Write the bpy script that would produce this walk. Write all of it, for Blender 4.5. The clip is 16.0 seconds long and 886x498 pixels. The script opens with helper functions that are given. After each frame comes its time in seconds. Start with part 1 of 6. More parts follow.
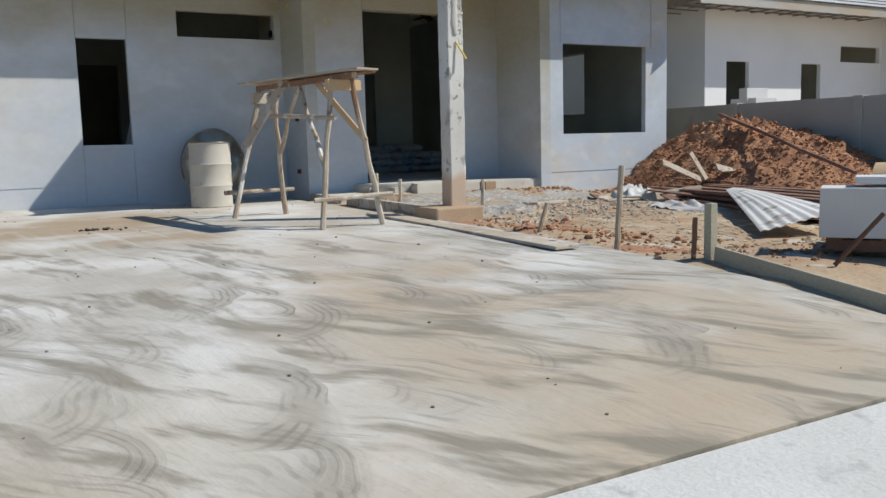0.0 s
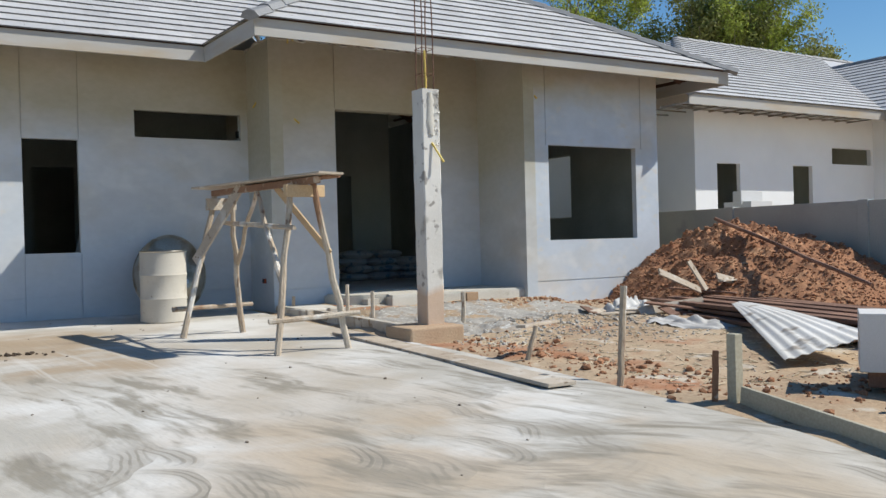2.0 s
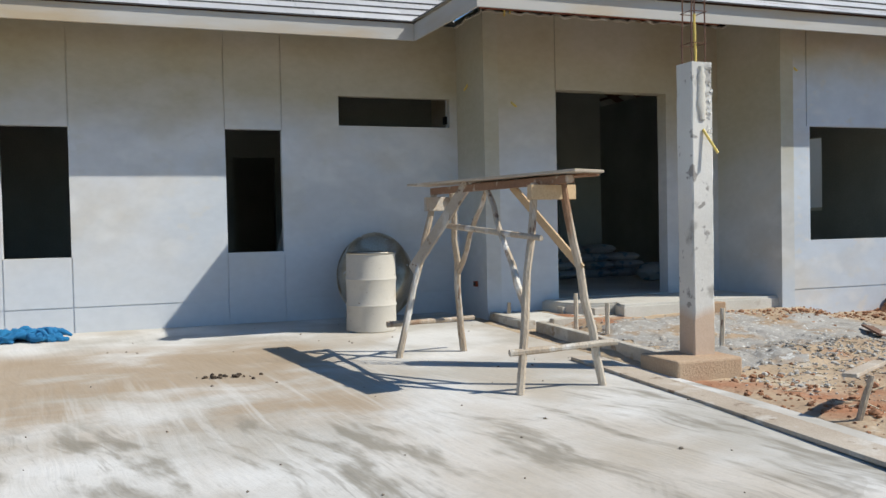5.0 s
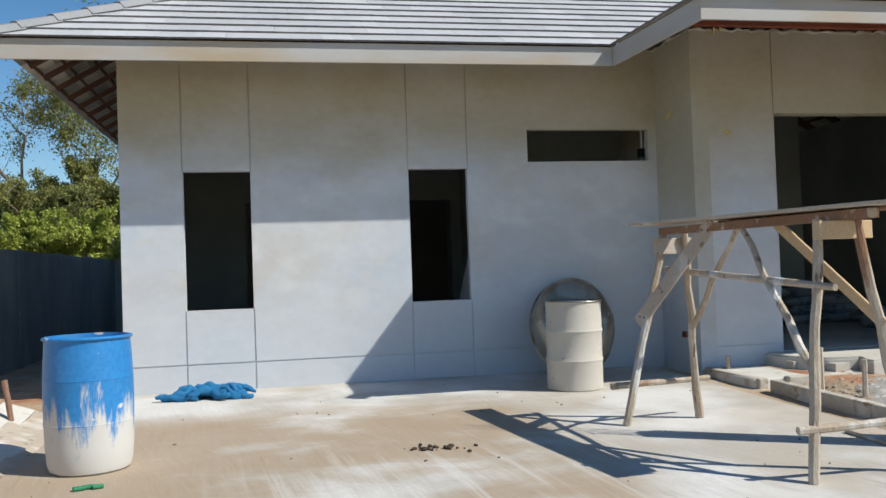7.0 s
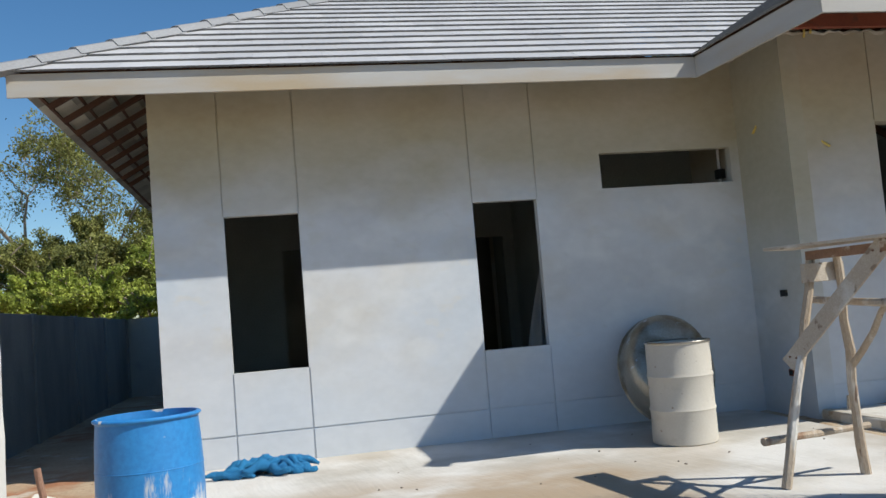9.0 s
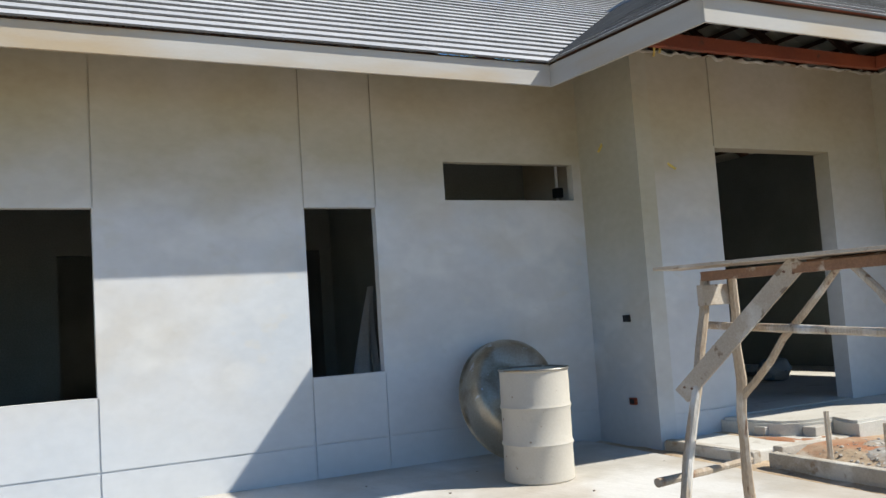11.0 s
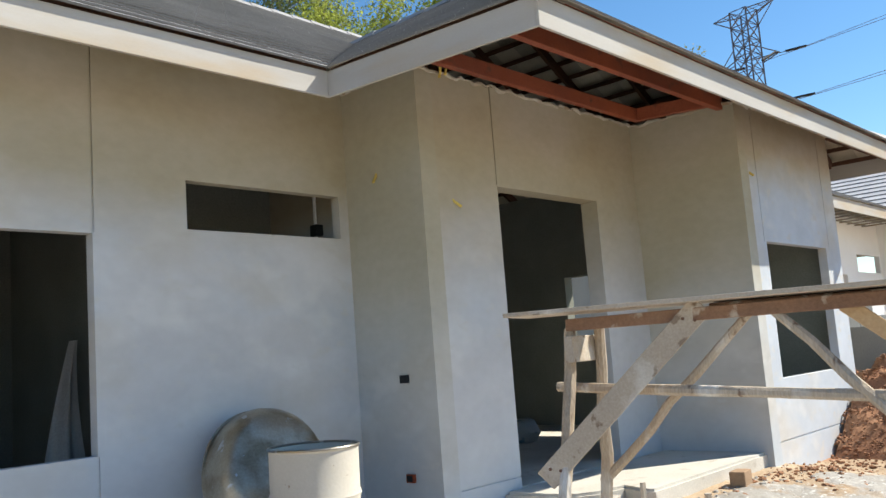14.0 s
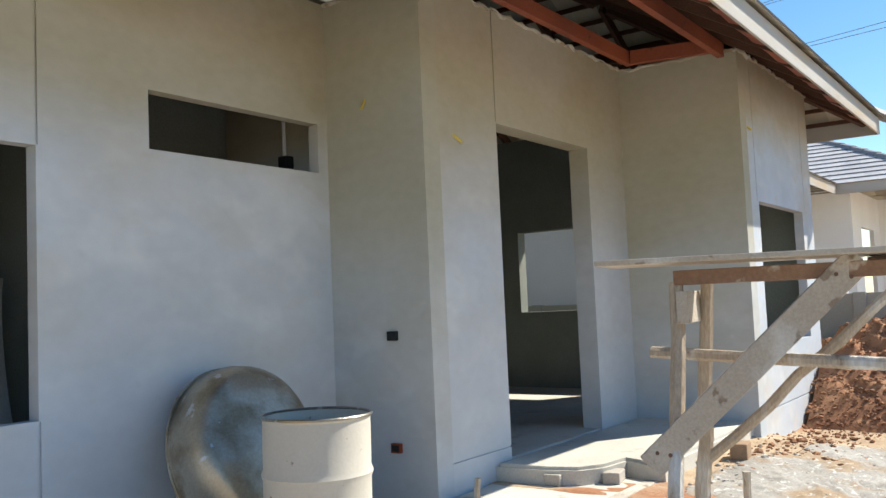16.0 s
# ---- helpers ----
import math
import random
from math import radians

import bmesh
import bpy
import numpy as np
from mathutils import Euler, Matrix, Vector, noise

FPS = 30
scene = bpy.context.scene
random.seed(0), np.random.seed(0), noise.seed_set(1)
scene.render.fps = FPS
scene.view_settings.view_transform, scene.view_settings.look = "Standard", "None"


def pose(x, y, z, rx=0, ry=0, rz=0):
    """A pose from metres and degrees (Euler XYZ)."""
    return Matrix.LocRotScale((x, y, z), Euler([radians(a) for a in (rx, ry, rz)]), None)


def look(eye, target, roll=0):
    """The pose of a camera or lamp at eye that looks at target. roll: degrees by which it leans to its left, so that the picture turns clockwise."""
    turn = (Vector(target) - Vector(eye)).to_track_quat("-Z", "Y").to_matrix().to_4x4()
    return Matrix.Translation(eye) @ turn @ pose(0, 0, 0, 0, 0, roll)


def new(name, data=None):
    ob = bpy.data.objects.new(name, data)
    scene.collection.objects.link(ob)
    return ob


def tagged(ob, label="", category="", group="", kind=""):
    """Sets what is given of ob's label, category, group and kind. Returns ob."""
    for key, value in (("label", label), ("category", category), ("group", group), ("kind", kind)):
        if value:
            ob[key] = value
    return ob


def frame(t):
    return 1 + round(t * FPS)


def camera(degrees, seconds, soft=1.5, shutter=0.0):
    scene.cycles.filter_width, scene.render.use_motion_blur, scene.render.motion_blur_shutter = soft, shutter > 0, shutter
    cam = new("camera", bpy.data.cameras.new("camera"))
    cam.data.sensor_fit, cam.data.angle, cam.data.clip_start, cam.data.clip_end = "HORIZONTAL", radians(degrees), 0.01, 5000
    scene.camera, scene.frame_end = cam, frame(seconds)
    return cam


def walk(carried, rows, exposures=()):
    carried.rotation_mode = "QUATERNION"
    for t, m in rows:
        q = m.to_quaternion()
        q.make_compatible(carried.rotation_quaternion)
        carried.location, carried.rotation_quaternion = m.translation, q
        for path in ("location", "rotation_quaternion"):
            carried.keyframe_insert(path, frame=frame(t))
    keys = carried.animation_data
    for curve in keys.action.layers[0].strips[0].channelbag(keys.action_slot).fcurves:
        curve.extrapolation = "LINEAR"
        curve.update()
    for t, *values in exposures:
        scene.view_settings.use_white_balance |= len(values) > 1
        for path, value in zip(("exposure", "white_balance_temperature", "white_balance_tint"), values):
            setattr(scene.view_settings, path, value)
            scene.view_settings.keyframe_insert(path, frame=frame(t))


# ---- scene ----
cam = camera(54.2, 16.0)
PATH = [
    (0, (0.632, 0.515, 1.335), (1.632, 2.23, 1.093), -1.5),
    (0.5, (0.824, 0.712, 1.361), (1.888, 2.396, 1.185), -2.4),
    (1, (1.059, 0.93, 1.433), (2.07, 2.652, 1.317), -3.4),
    (1.5, (1.188, 1.217, 1.445), (2.201, 2.941, 1.394), -2.4),
    (2, (1.292, 1.442, 1.466), (2.335, 3.148, 1.448), -1.5),
    (2.5, (1.427, 1.722, 1.483), (2.328, 3.508, 1.455), -1.9),
    (3, (1.431, 1.998, 1.484), (2.066, 3.893, 1.429), -2.0),
    (3.5, (1.382, 2.377, 1.573), (1.984, 4.283, 1.497), -1.0),
    (3.7, (1.392, 2.453, 1.628), (2.002, 4.356, 1.547), -0.6),
    (5.8, (1.334, 3.558, 1.769), (2.039, 5.43, 1.738), -1.9),
    (6, (1.275, 3.681, 1.784), (1.818, 5.606, 1.763), -3.2),
    (6.5, (1.128, 3.948, 1.774), (1.509, 5.911, 1.748), -2.2),
    (7, (0.995, 4.208, 1.805), (1.377, 6.171, 1.852), -2.0),
    (7.5, (0.827, 4.489, 1.809), (1.035, 6.477, 1.872), -4.6),
    (8, (0.635, 4.782, 1.791), (0.709, 6.779, 1.866), -3.1),
    (8.5, (0.483, 5.089, 1.849), (0.746, 7.068, 1.971), -2.2),
    (8.7, (0.468, 5.215, 1.859), (0.791, 7.184, 1.997), -3.3),
    (10.8, (0.133, 6.476, 1.893), (0.952, 8.293, 2.055), -4.1),
    (11, (0.141, 6.598, 1.89), (1.037, 8.379, 2.051), -3.8),
    (11.5, (0.18, 6.904, 1.928), (1.4, 8.479, 2.107), -3.1),
    (12, (0.323, 7.192, 1.936), (1.681, 8.648, 2.124), -4.2),
    (12.5, (0.368, 7.467, 1.949), (1.729, 8.908, 2.216), -2.9),
    (13, (0.361, 7.798, 1.976), (1.799, 9.149, 2.298), -1.6),
    (13.5, (0.402, 8.012, 1.96), (1.884, 9.319, 2.269), -2.6),
    (14, (0.443, 8.294, 1.943), (1.913, 9.627, 2.188), -4.3),
    (14.5, (0.453, 8.616, 1.959), (1.933, 9.943, 2.177), -2.4),
    (15, (0.512, 8.896, 2.0), (2.15, 10.022, 2.22), -2.8),
    (15.5, (0.599, 9.173, 2.001), (2.263, 10.268, 2.176), -5.1),
    (16, (0.631, 9.501, 1.974), (2.257, 10.657, 2.107), -2.5),
]
EXPOSURES = [(t, e, k, 7) for t, e, k in ((0.0, -0.1, 6450), (1.5, 0.08, 6450), (3.5, 0.06, 6450), (6.0, 0.1, 6400), (8.5, 0.08, 6400), (11.0, 0.36, 6500), (12.5, 0.66, 6850), (16.0, 0.76, 6800))]
walk(cam, [(t, look(eye, target, roll)) for t, eye, target, roll in PATH], EXPOSURES)

# ---- world, sun, exposure ----
scene.view_settings.exposure = 0.0
world = bpy.data.worlds.new("sky")
scene.world = world
world.use_nodes = True
wn = world.node_tree.nodes
sky = wn.new("ShaderNodeTexSky")
sky.sky_type, sky.sun_disc = 'NISHITA', False
SUN = Vector((1.31, -0.83, 1.61)).normalized()
sky.sun_elevation = math.asin(SUN.z)
sky.sun_rotation = math.atan2(SUN.x, SUN.y)
sky.air_density, sky.dust_density, sky.ozone_density = 1.0, 0.1, 3.0
wn["Background"].inputs[1].default_value = 0.105
deep = wn.new("ShaderNodeHueSaturation")
deep.inputs["Saturation"].default_value = 1.22
world.node_tree.links.new(sky.outputs[0], deep.inputs["Color"])
world.node_tree.links.new(deep.outputs[0], wn["Background"].inputs[0])
sun = new("sun", bpy.data.lights.new("sun", 'SUN'))
sun.data.energy, sun.data.angle, sun.data.color = 4.85, radians(0.53), (1.0, 0.95, 0.87)
sun.matrix_world = look(SUN * 60, (0, 0, 0))


# ---- materials ----
def material(name, color, rough=0.8, metal=0.0, dark=None, spots=(), grain=60.0, bump=0.2, bump_size=40.0, random=0.0, island=False, spec=0.3, stretch=(1, 1, 1), wear=None, soft_spots=5, grit=0.22, light_mud_bands=()):
    """A procedural surface: base colour with broad mottling towards `dark`, fine grain, patches and relief.
    spots: (size, threshold, softness, colour) patches; wear: (size, threshold, colour, roughness)."""
    m = bpy.data.materials.new(name)
    m.use_nodes = True
    n, l = m.node_tree.nodes, m.node_tree.links
    b = n["Principled BSDF"]
    b.inputs["Roughness"].default_value, b.inputs["Metallic"].default_value = rough, metal
    b.inputs["Specular IOR Level"].default_value = spec
    geo = n.new("ShaderNodeNewGeometry")
    mp = n.new("ShaderNodeMapping")
    mp.inputs["Scale"].default_value = stretch
    l.new(geo.outputs["Position"], mp.inputs["Vector"])

    def noise_tex(size, detail=4.0, rough_=0.55):
        t = n.new("ShaderNodeTexNoise")
        t.inputs["Scale"].default_value, t.inputs["Detail"].default_value, t.inputs["Roughness"].default_value = size, detail, rough_
        l.new(mp.outputs[0], t.inputs["Vector"])
        return t.outputs["Fac"]

    def ramp(fac, lo, hi):
        r = n.new("ShaderNodeMapRange")
        r.inputs["From Min"].default_value, r.inputs["From Max"].default_value = lo, hi
        l.new(fac, r.inputs["Value"])
        return r.outputs[0]

    def mix(fac, a, c, mode='MIX'):
        x = n.new("ShaderNodeMix")
        x.data_type, x.blend_type = 'RGBA', mode
        for k, v in ((0, fac), (6, a), (7, c)):
            if isinstance(v, (tuple, list)):
                x.inputs[k].default_value = (*v, 1) if len(v) == 3 else v
            elif isinstance(v, (int, float)):
                x.inputs[k].default_value = v
            else:
                l.new(v, x.inputs[k])
        return x.outputs[2]

    dark = dark or tuple(c * 0.8 for c in color)
    out = mix(ramp(noise_tex(1.1, soft_spots), 0.35, 0.68), dark, color)
    for size, thr, soft, c in spots:
        out = mix(ramp(noise_tex(size, soft_spots, 0.5), thr, thr + soft), out, c)
    for z_from, z_full, tint in light_mud_bands:
        # painted height tint with a wandering edge: wall bounce and skylight, column mud
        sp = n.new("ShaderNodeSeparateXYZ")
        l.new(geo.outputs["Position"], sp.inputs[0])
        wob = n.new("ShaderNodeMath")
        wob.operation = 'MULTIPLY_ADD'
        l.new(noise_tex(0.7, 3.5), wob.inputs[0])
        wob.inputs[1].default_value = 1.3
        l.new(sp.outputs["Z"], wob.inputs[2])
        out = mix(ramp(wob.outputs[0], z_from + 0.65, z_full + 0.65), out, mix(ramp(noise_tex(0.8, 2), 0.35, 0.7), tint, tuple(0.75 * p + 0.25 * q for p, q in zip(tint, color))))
    g = ramp(noise_tex(grain, 3), 0.3, 0.7)
    out = mix(grit, out, mix(g, (0.25, 0.25, 0.25), (1, 1, 1)), 'SOFT_LIGHT')
    if random:
        src = geo.outputs["Random Per Island"] if island else None
        if src is None:
            oi = n.new("ShaderNodeObjectInfo")
            src = oi.outputs["Random"]
        r = n.new("ShaderNodeMapRange")
        r.inputs["To Min"].default_value, r.inputs["To Max"].default_value = 1 - random, 1 + random * 0.5
        l.new(src, r.inputs["Value"])
        out = mix(1.0, out, r.outputs[0], 'MULTIPLY')
    if wear:
        size, thr, c, wr = wear
        f = ramp(noise_tex(size, 6, 0.65), thr, thr + 0.06)
        out = mix(f, out, c)
        rr = n.new("ShaderNodeMapRange")
        rr.inputs["To Min"].default_value, rr.inputs["To Max"].default_value = rough, wr
        l.new(f, rr.inputs["Value"])
        l.new(rr.outputs[0], b.inputs["Roughness"])
    l.new(out, b.inputs["Base Color"])
    if bump:
        bp = n.new("ShaderNodeBump")
        bp.inputs["Strength"].default_value, bp.inputs["Distance"].default_value = bump, 0.02
        l.new(noise_tex(bump_size, 6, 0.6), bp.inputs["Height"])
        l.new(bp.outputs[0], b.inputs["Normal"])
    return m


def plaster(name, base, light_mud_bands):
    """Unpainted cement render, cloudy; warm bounce and blue skylight are painted on by height."""
    return material(name, base, 0.9, dark=tuple(c * 0.87 for c in base), spots=((0.5, 0.46, 0.26, (0.50, 0.545, 0.595)), (0.9, 0.52, 0.25, (0.54, 0.505, 0.45)), (2.1, 0.55, 0.3, (0.66, 0.655, 0.64)), (5.0, 0.60, 0.12, (0.56, 0.555, 0.54))), grain=9, bump=0.05, bump_size=3.0, stretch=(1, 1, 1.5), soft_spots=2.0, grit=0.09, light_mud_bands=light_mud_bands)


# Warm ground bounce painted on wall tops; bluer bands below imitate skylight.
BOUNCE_TAN = (0.40, 0.35, 0.245)
PLASTER = plaster("cement_plaster", (0.615, 0.615, 0.62), ((2.8, 3.5, BOUNCE_TAN), (1.8, 0.9, (0.545, 0.57, 0.60))))
PLASTER_PORCH = plaster("cement_plaster_porch", (0.60, 0.60, 0.605), ((2.3, 3.4, BOUNCE_TAN), (1.7, 0.8, (0.52, 0.56, 0.605))))
PLASTER_SIDE = plaster("bounce_tinted_plaster", (0.56, 0.555, 0.535), ((1.5, 2.7, (0.40, 0.365, 0.27)), (1.3, 0.8, (0.48, 0.53, 0.58))))
# Bay front gets a bluer plaster copy, its skylight put into the base colour.
PLASTER_BAY = plaster("sky_tinted_plaster", (0.56, 0.605, 0.665), ((3.35, 3.95, BOUNCE_TAN),))
# Inner walls kept far darker than the outer plaster; room shade is painted in.
PLASTER_IN = material("dimmed_raw_plaster", (0.25, 0.265, 0.235), 0.95, grain=60, bump=0.15)
PAINT = material("pale_house_paint", (0.85, 0.86, 0.87), 0.8, dark=(0.80, 0.81, 0.82), bump=0.05)
CONCRETE = material("cast_concrete", (0.66, 0.64, 0.60), 0.9, dark=(0.56, 0.54, 0.50), spots=((2.5, 0.58, 0.06, (0.36, 0.34, 0.31)), (9, 0.62, 0.05, (0.30, 0.28, 0.26))), bump=0.35, bump_size=22)
CURB = material("muddy_rough_concrete", (0.50, 0.455, 0.39), 0.95, dark=(0.38, 0.33, 0.26), spots=((3, 0.55, 0.1, (0.58, 0.55, 0.49)), (7, 0.6, 0.08, (0.30, 0.22, 0.15))), bump=0.7, bump_size=20)
SLABTOP = material("trowelled_cement", (0.60, 0.575, 0.52), 0.9, dark=(0.50, 0.47, 0.41), spots=((5, 0.6, 0.1, (0.42, 0.38, 0.32)),), bump=0.15)
BLOCKWALL = material("rendered_boundary_wall", (0.40, 0.41, 0.385), 0.9, dark=(0.33, 0.338, 0.32), spots=((1.5, 0.6, 0.1, (0.28, 0.28, 0.29)),), bump=0.15)
TILE = material("grey_roof_tile", (0.565, 0.55, 0.54), 0.45, dark=(0.49, 0.48, 0.475), random=0.12, spec=0.5, bump=0.06)
TILE_I = material("grey_roof_tile_course", (0.565, 0.55, 0.54), 0.45, dark=(0.49, 0.48, 0.475), random=0.12, island=True, spec=0.5, bump=0.06)
TILEBACK = material("dark_tile_back", (0.52, 0.50, 0.43), 0.9, random=0.45, island=True)
# Dark butt ends: the shade beneath each course is put into this colour.
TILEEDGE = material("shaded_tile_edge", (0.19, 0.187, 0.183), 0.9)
COLUMN = material("cast_column_concrete", (0.66, 0.64, 0.60), 0.9, dark=(0.56, 0.54, 0.50), spots=((2.5, 0.58, 0.06, (0.36, 0.34, 0.31)), (9, 0.62, 0.05, (0.30, 0.28, 0.26))), grit=0.10, bump=0.16, bump_size=22, light_mud_bands=((1.0, 0.85, (0.50, 0.355, 0.25)),))
CAP = material("grey_ridge_tile", (0.27, 0.27, 0.275), 0.6, bump=0.1)
FASCIA = material("painted_fascia_board", (0.455, 0.44, 0.415), 0.75, dark=(0.41, 0.39, 0.36), spots=((0.9, 0.48, 0.2, (0.42, 0.335, 0.23)),), stretch=(0.6, 0.6, 3.0), bump=0.03, grit=0.05)
REDSTEEL = material("red_oxide_steel", (0.36, 0.095, 0.045), 0.6, dark=(0.22, 0.06, 0.035), spots=((6, 0.6, 0.1, (0.16, 0.06, 0.04)),), spec=0.4)
BATTEN = material("rusty_batten", (0.10, 0.05, 0.033), 0.8)
WOOD = material("weathered_pole_wood", (0.53, 0.47, 0.385), 0.85, dark=(0.36, 0.275, 0.195), spots=((5, 0.55, 0.1, (0.62, 0.59, 0.54)), (4, 0.63, 0.05, (0.24, 0.14, 0.085)), (16, 0.64, 0.05, (0.20, 0.13, 0.09))), grain=110, bump=0.6, bump_size=40, stretch=(1, 1, 0.22), grit=0.35)
PLANK = material("cement_splashed_plank", (0.48, 0.41, 0.33), 0.9, dark=(0.36, 0.29, 0.22), spots=((4, 0.55, 0.15, (0.57, 0.53, 0.47)), (11, 0.63, 0.05, (0.24, 0.18, 0.13))), grain=90, bump=0.3, stretch=(1, 1, 1))
BEAMWOOD = material("reddish_timber", (0.29, 0.165, 0.10), 0.85, dark=(0.17, 0.09, 0.055), spots=((8, 0.6, 0.06, (0.45, 0.36, 0.28)),), bump=0.4)
DARKWOOD = material("old_brown_timber", (0.28, 0.16, 0.11), 0.9, dark=(0.15, 0.085, 0.06), bump=0.4, random=0.3)
FRESHWOOD = material("fresh_sawn_wood", (0.58, 0.42, 0.25), 0.8, dark=(0.48, 0.33, 0.19), bump=0.2)
IVORY = material("cement_coated_drum_paint", (0.56, 0.52, 0.45), 0.75, dark=(0.46, 0.42, 0.36), spots=((3.5, 0.6, 0.1, (0.42, 0.37, 0.30)), (14, 0.68, 0.04, (0.27, 0.20, 0.15))), bump=0.08, grit=0.08)
STEEL = material("worn_galvanised_steel", (0.42, 0.40, 0.37), 0.34, 0.8, dark=(0.20, 0.19, 0.17), spots=((4, 0.52, 0.1, (0.30, 0.24, 0.16)), (12, 0.64, 0.05, (0.45, 0.45, 0.45))), bump=0.2)
TUBMETAL = material("dented_tub_metal", (0.48, 0.43, 0.35), 0.34, 0.65, dark=(0.34, 0.29, 0.21), spots=((3, 0.50, 0.14, (0.22, 0.17, 0.11)), (10, 0.66, 0.04, (0.52, 0.52, 0.52))), bump=0.25, bump_size=12)
REBAR = material("rusted_rebar", (0.17, 0.09, 0.06), 0.8, bump=0.3)
CONDUIT = material("yellow_plastic_conduit", (0.75, 0.55, 0.14), 0.5)
SOILRED = material("red_clay_soil", (0.40, 0.205, 0.11), 0.95, dark=(0.29, 0.135, 0.072), spots=((3.0, 0.56, 0.12, (0.52, 0.29, 0.16)), (8, 0.6, 0.1, (0.24, 0.10, 0.055))), grain=30, bump=0.8, bump_size=14)
AAC = material("white_aerated_block", (0.66, 0.65, 0.64), 0.95, dark=(0.60, 0.59, 0.58), grain=140, bump=0.2, bump_size=120)
BLACK = material("dark_plastic", (0.02, 0.02, 0.02), 0.5)
ORANGE = material("orange_plastic", (0.28, 0.06, 0.025), 0.5)
SACK = material("cement_sack_paper", (0.42, 0.43, 0.42), 0.8, dark=(0.32, 0.33, 0.33), spots=((6, 0.56, 0.05, (0.14, 0.22, 0.26)),), bump=0.3, bump_size=12)


# ---- helpers for meshes ----
def mesh_of(name, bm, mats):
    me = bpy.data.meshes.new(name)
    bm.to_mesh(me)
    bm.free()
    for m in mats if isinstance(mats, (list, tuple)) else [mats]:
        me.materials.append(m)
    return me


def smooth(ob, angle=40):
    lim = math.cos(radians(angle))
    me = ob.data
    bm = bmesh.new()
    bm.from_mesh(me)
    for f in bm.faces:
        f.smooth = True
    for e in bm.edges:
        e.smooth = len(e.link_faces) == 2 and e.link_faces[0].normal.dot(e.link_faces[1].normal) > lim
    bm.to_mesh(me)
    bm.free()
    return ob


def thing(name, label, category, m=None, group="", kind=""):
    ob = tagged(new(name), label, category, group, kind)
    if m is not None:
        ob.matrix_world = m
    return ob


def part(name, bm, mat, parent=None, label="", m=None):
    ob = new(name, mesh_of(name, bm, mat))
    if parent is not None:
        ob.parent = parent
    if m is not None:
        ob.matrix_basis = m
    if label:
        ob["label"] = label
    return ob


def solo(name, bm, mat, label, category, kind="", m=None, group=""):
    ob = part(name, bm, mat, None, label, m)
    return tagged(ob, label, category, group, kind)


def add_box(bm, x0, x1, y0, y1, z0, z1, m=None, bevel=0.0, mat=0):
    vs = [bm.verts.new((x, y, z)) for x in (x0, x1) for y in (y0, y1) for z in (z0, z1)]
    fs = [bm.faces.new([vs[i] for i in q]) for q in ((0, 1, 3, 2), (4, 6, 7, 5), (0, 4, 5, 1), (2, 3, 7, 6), (0, 2, 6, 4), (1, 5, 7, 3))]
    for f in fs:
        f.material_index = mat
    if bevel:
        es = list({e for f in fs for e in f.edges})
        r = bmesh.ops.bevel(bm, geom=es, offset=bevel, segments=2, affect='EDGES', profile=0.5)
        vs = list({v for f in fs if f.is_valid for v in f.verts} | set(r["verts"]))
    if m is not None:
        for v in vs:
            v.co = m @ v.co
    return vs


def box(x0, x1, y0, y1, z0, z1, bevel=0.0, m=None):
    bm = bmesh.new()
    add_box(bm, x0, x1, y0, y1, z0, z1, m, bevel)
    return bm


def add_tube(bm, pts, radii, sides=8, rough=0.0, caps=True):
    """A round bar through pts with a radius at each; rough makes it knotty."""
    pts = [Vector(p) for p in pts]
    if not isinstance(radii, (list, tuple)):
        radii = [radii] * len(pts)
    rings = []
    for i, p in enumerate(pts):
        d = (pts[min(i + 1, len(pts) - 1)] - pts[max(i - 1, 0)]).normalized()
        a = d.cross(Vector((0.31, 0.22, 0.93)) if abs(d.z) < 0.9 else Vector((1, 0.1, 0))).normalized()
        c = d.cross(a)
        ring = []
        for k in range(sides):
            w = 2 * math.pi * k / sides
            r = radii[i] * (1 + rough * (random.random() - 0.5))
            ring.append(bm.verts.new(p + (a * math.cos(w) + c * math.sin(w)) * r))
        rings.append(ring)
    for r0, r1 in zip(rings, rings[1:]):
        for k in range(sides):
            bm.faces.new((r0[k], r0[(k + 1) % sides], r1[(k + 1) % sides], r1[k]))
    if caps:
        bm.faces.new(rings[0][::-1])
        bm.faces.new(rings[-1])


def stick(p, q, r0, r1=None, wob=0.012, sides=8, n=6, rough=0.16):
    """A debarked pole from p to q, slightly bent and tapered."""
    p, q = Vector(p), Vector(q)
    r1 = r1 or r0 * 0.85
    pts, rad = [], []
    for i in range(n + 1):
        k = i / n
        j = Vector((random.uniform(-1, 1), random.uniform(-1, 1), random.uniform(-0.3, 0.3))) * wob * (0 < i < n)
        pts.append(p.lerp(q, k) + j)
        rad.append((r0 + (r1 - r0) * k) * random.uniform(0.93, 1.07))
    bm = bmesh.new()
    add_tube(bm, pts, rad, sides, rough)
    return bm


def board(p, q, width, thick, up=(0, 0, 1), bevel=0.004):
    """A flat board along p to q; its width lies across `up`."""
    p, q = Vector(p), Vector(q)
    d = (q - p)
    x = d.normalized()
    z = Vector(up)
    y = z.cross(x).normalized()
    z = x.cross(y)
    m = Matrix((x, y, z)).transposed().to_4x4()
    m.translation = p
    return box(0, d.length, -width / 2, width / 2, -thick / 2, thick / 2, bevel, m)


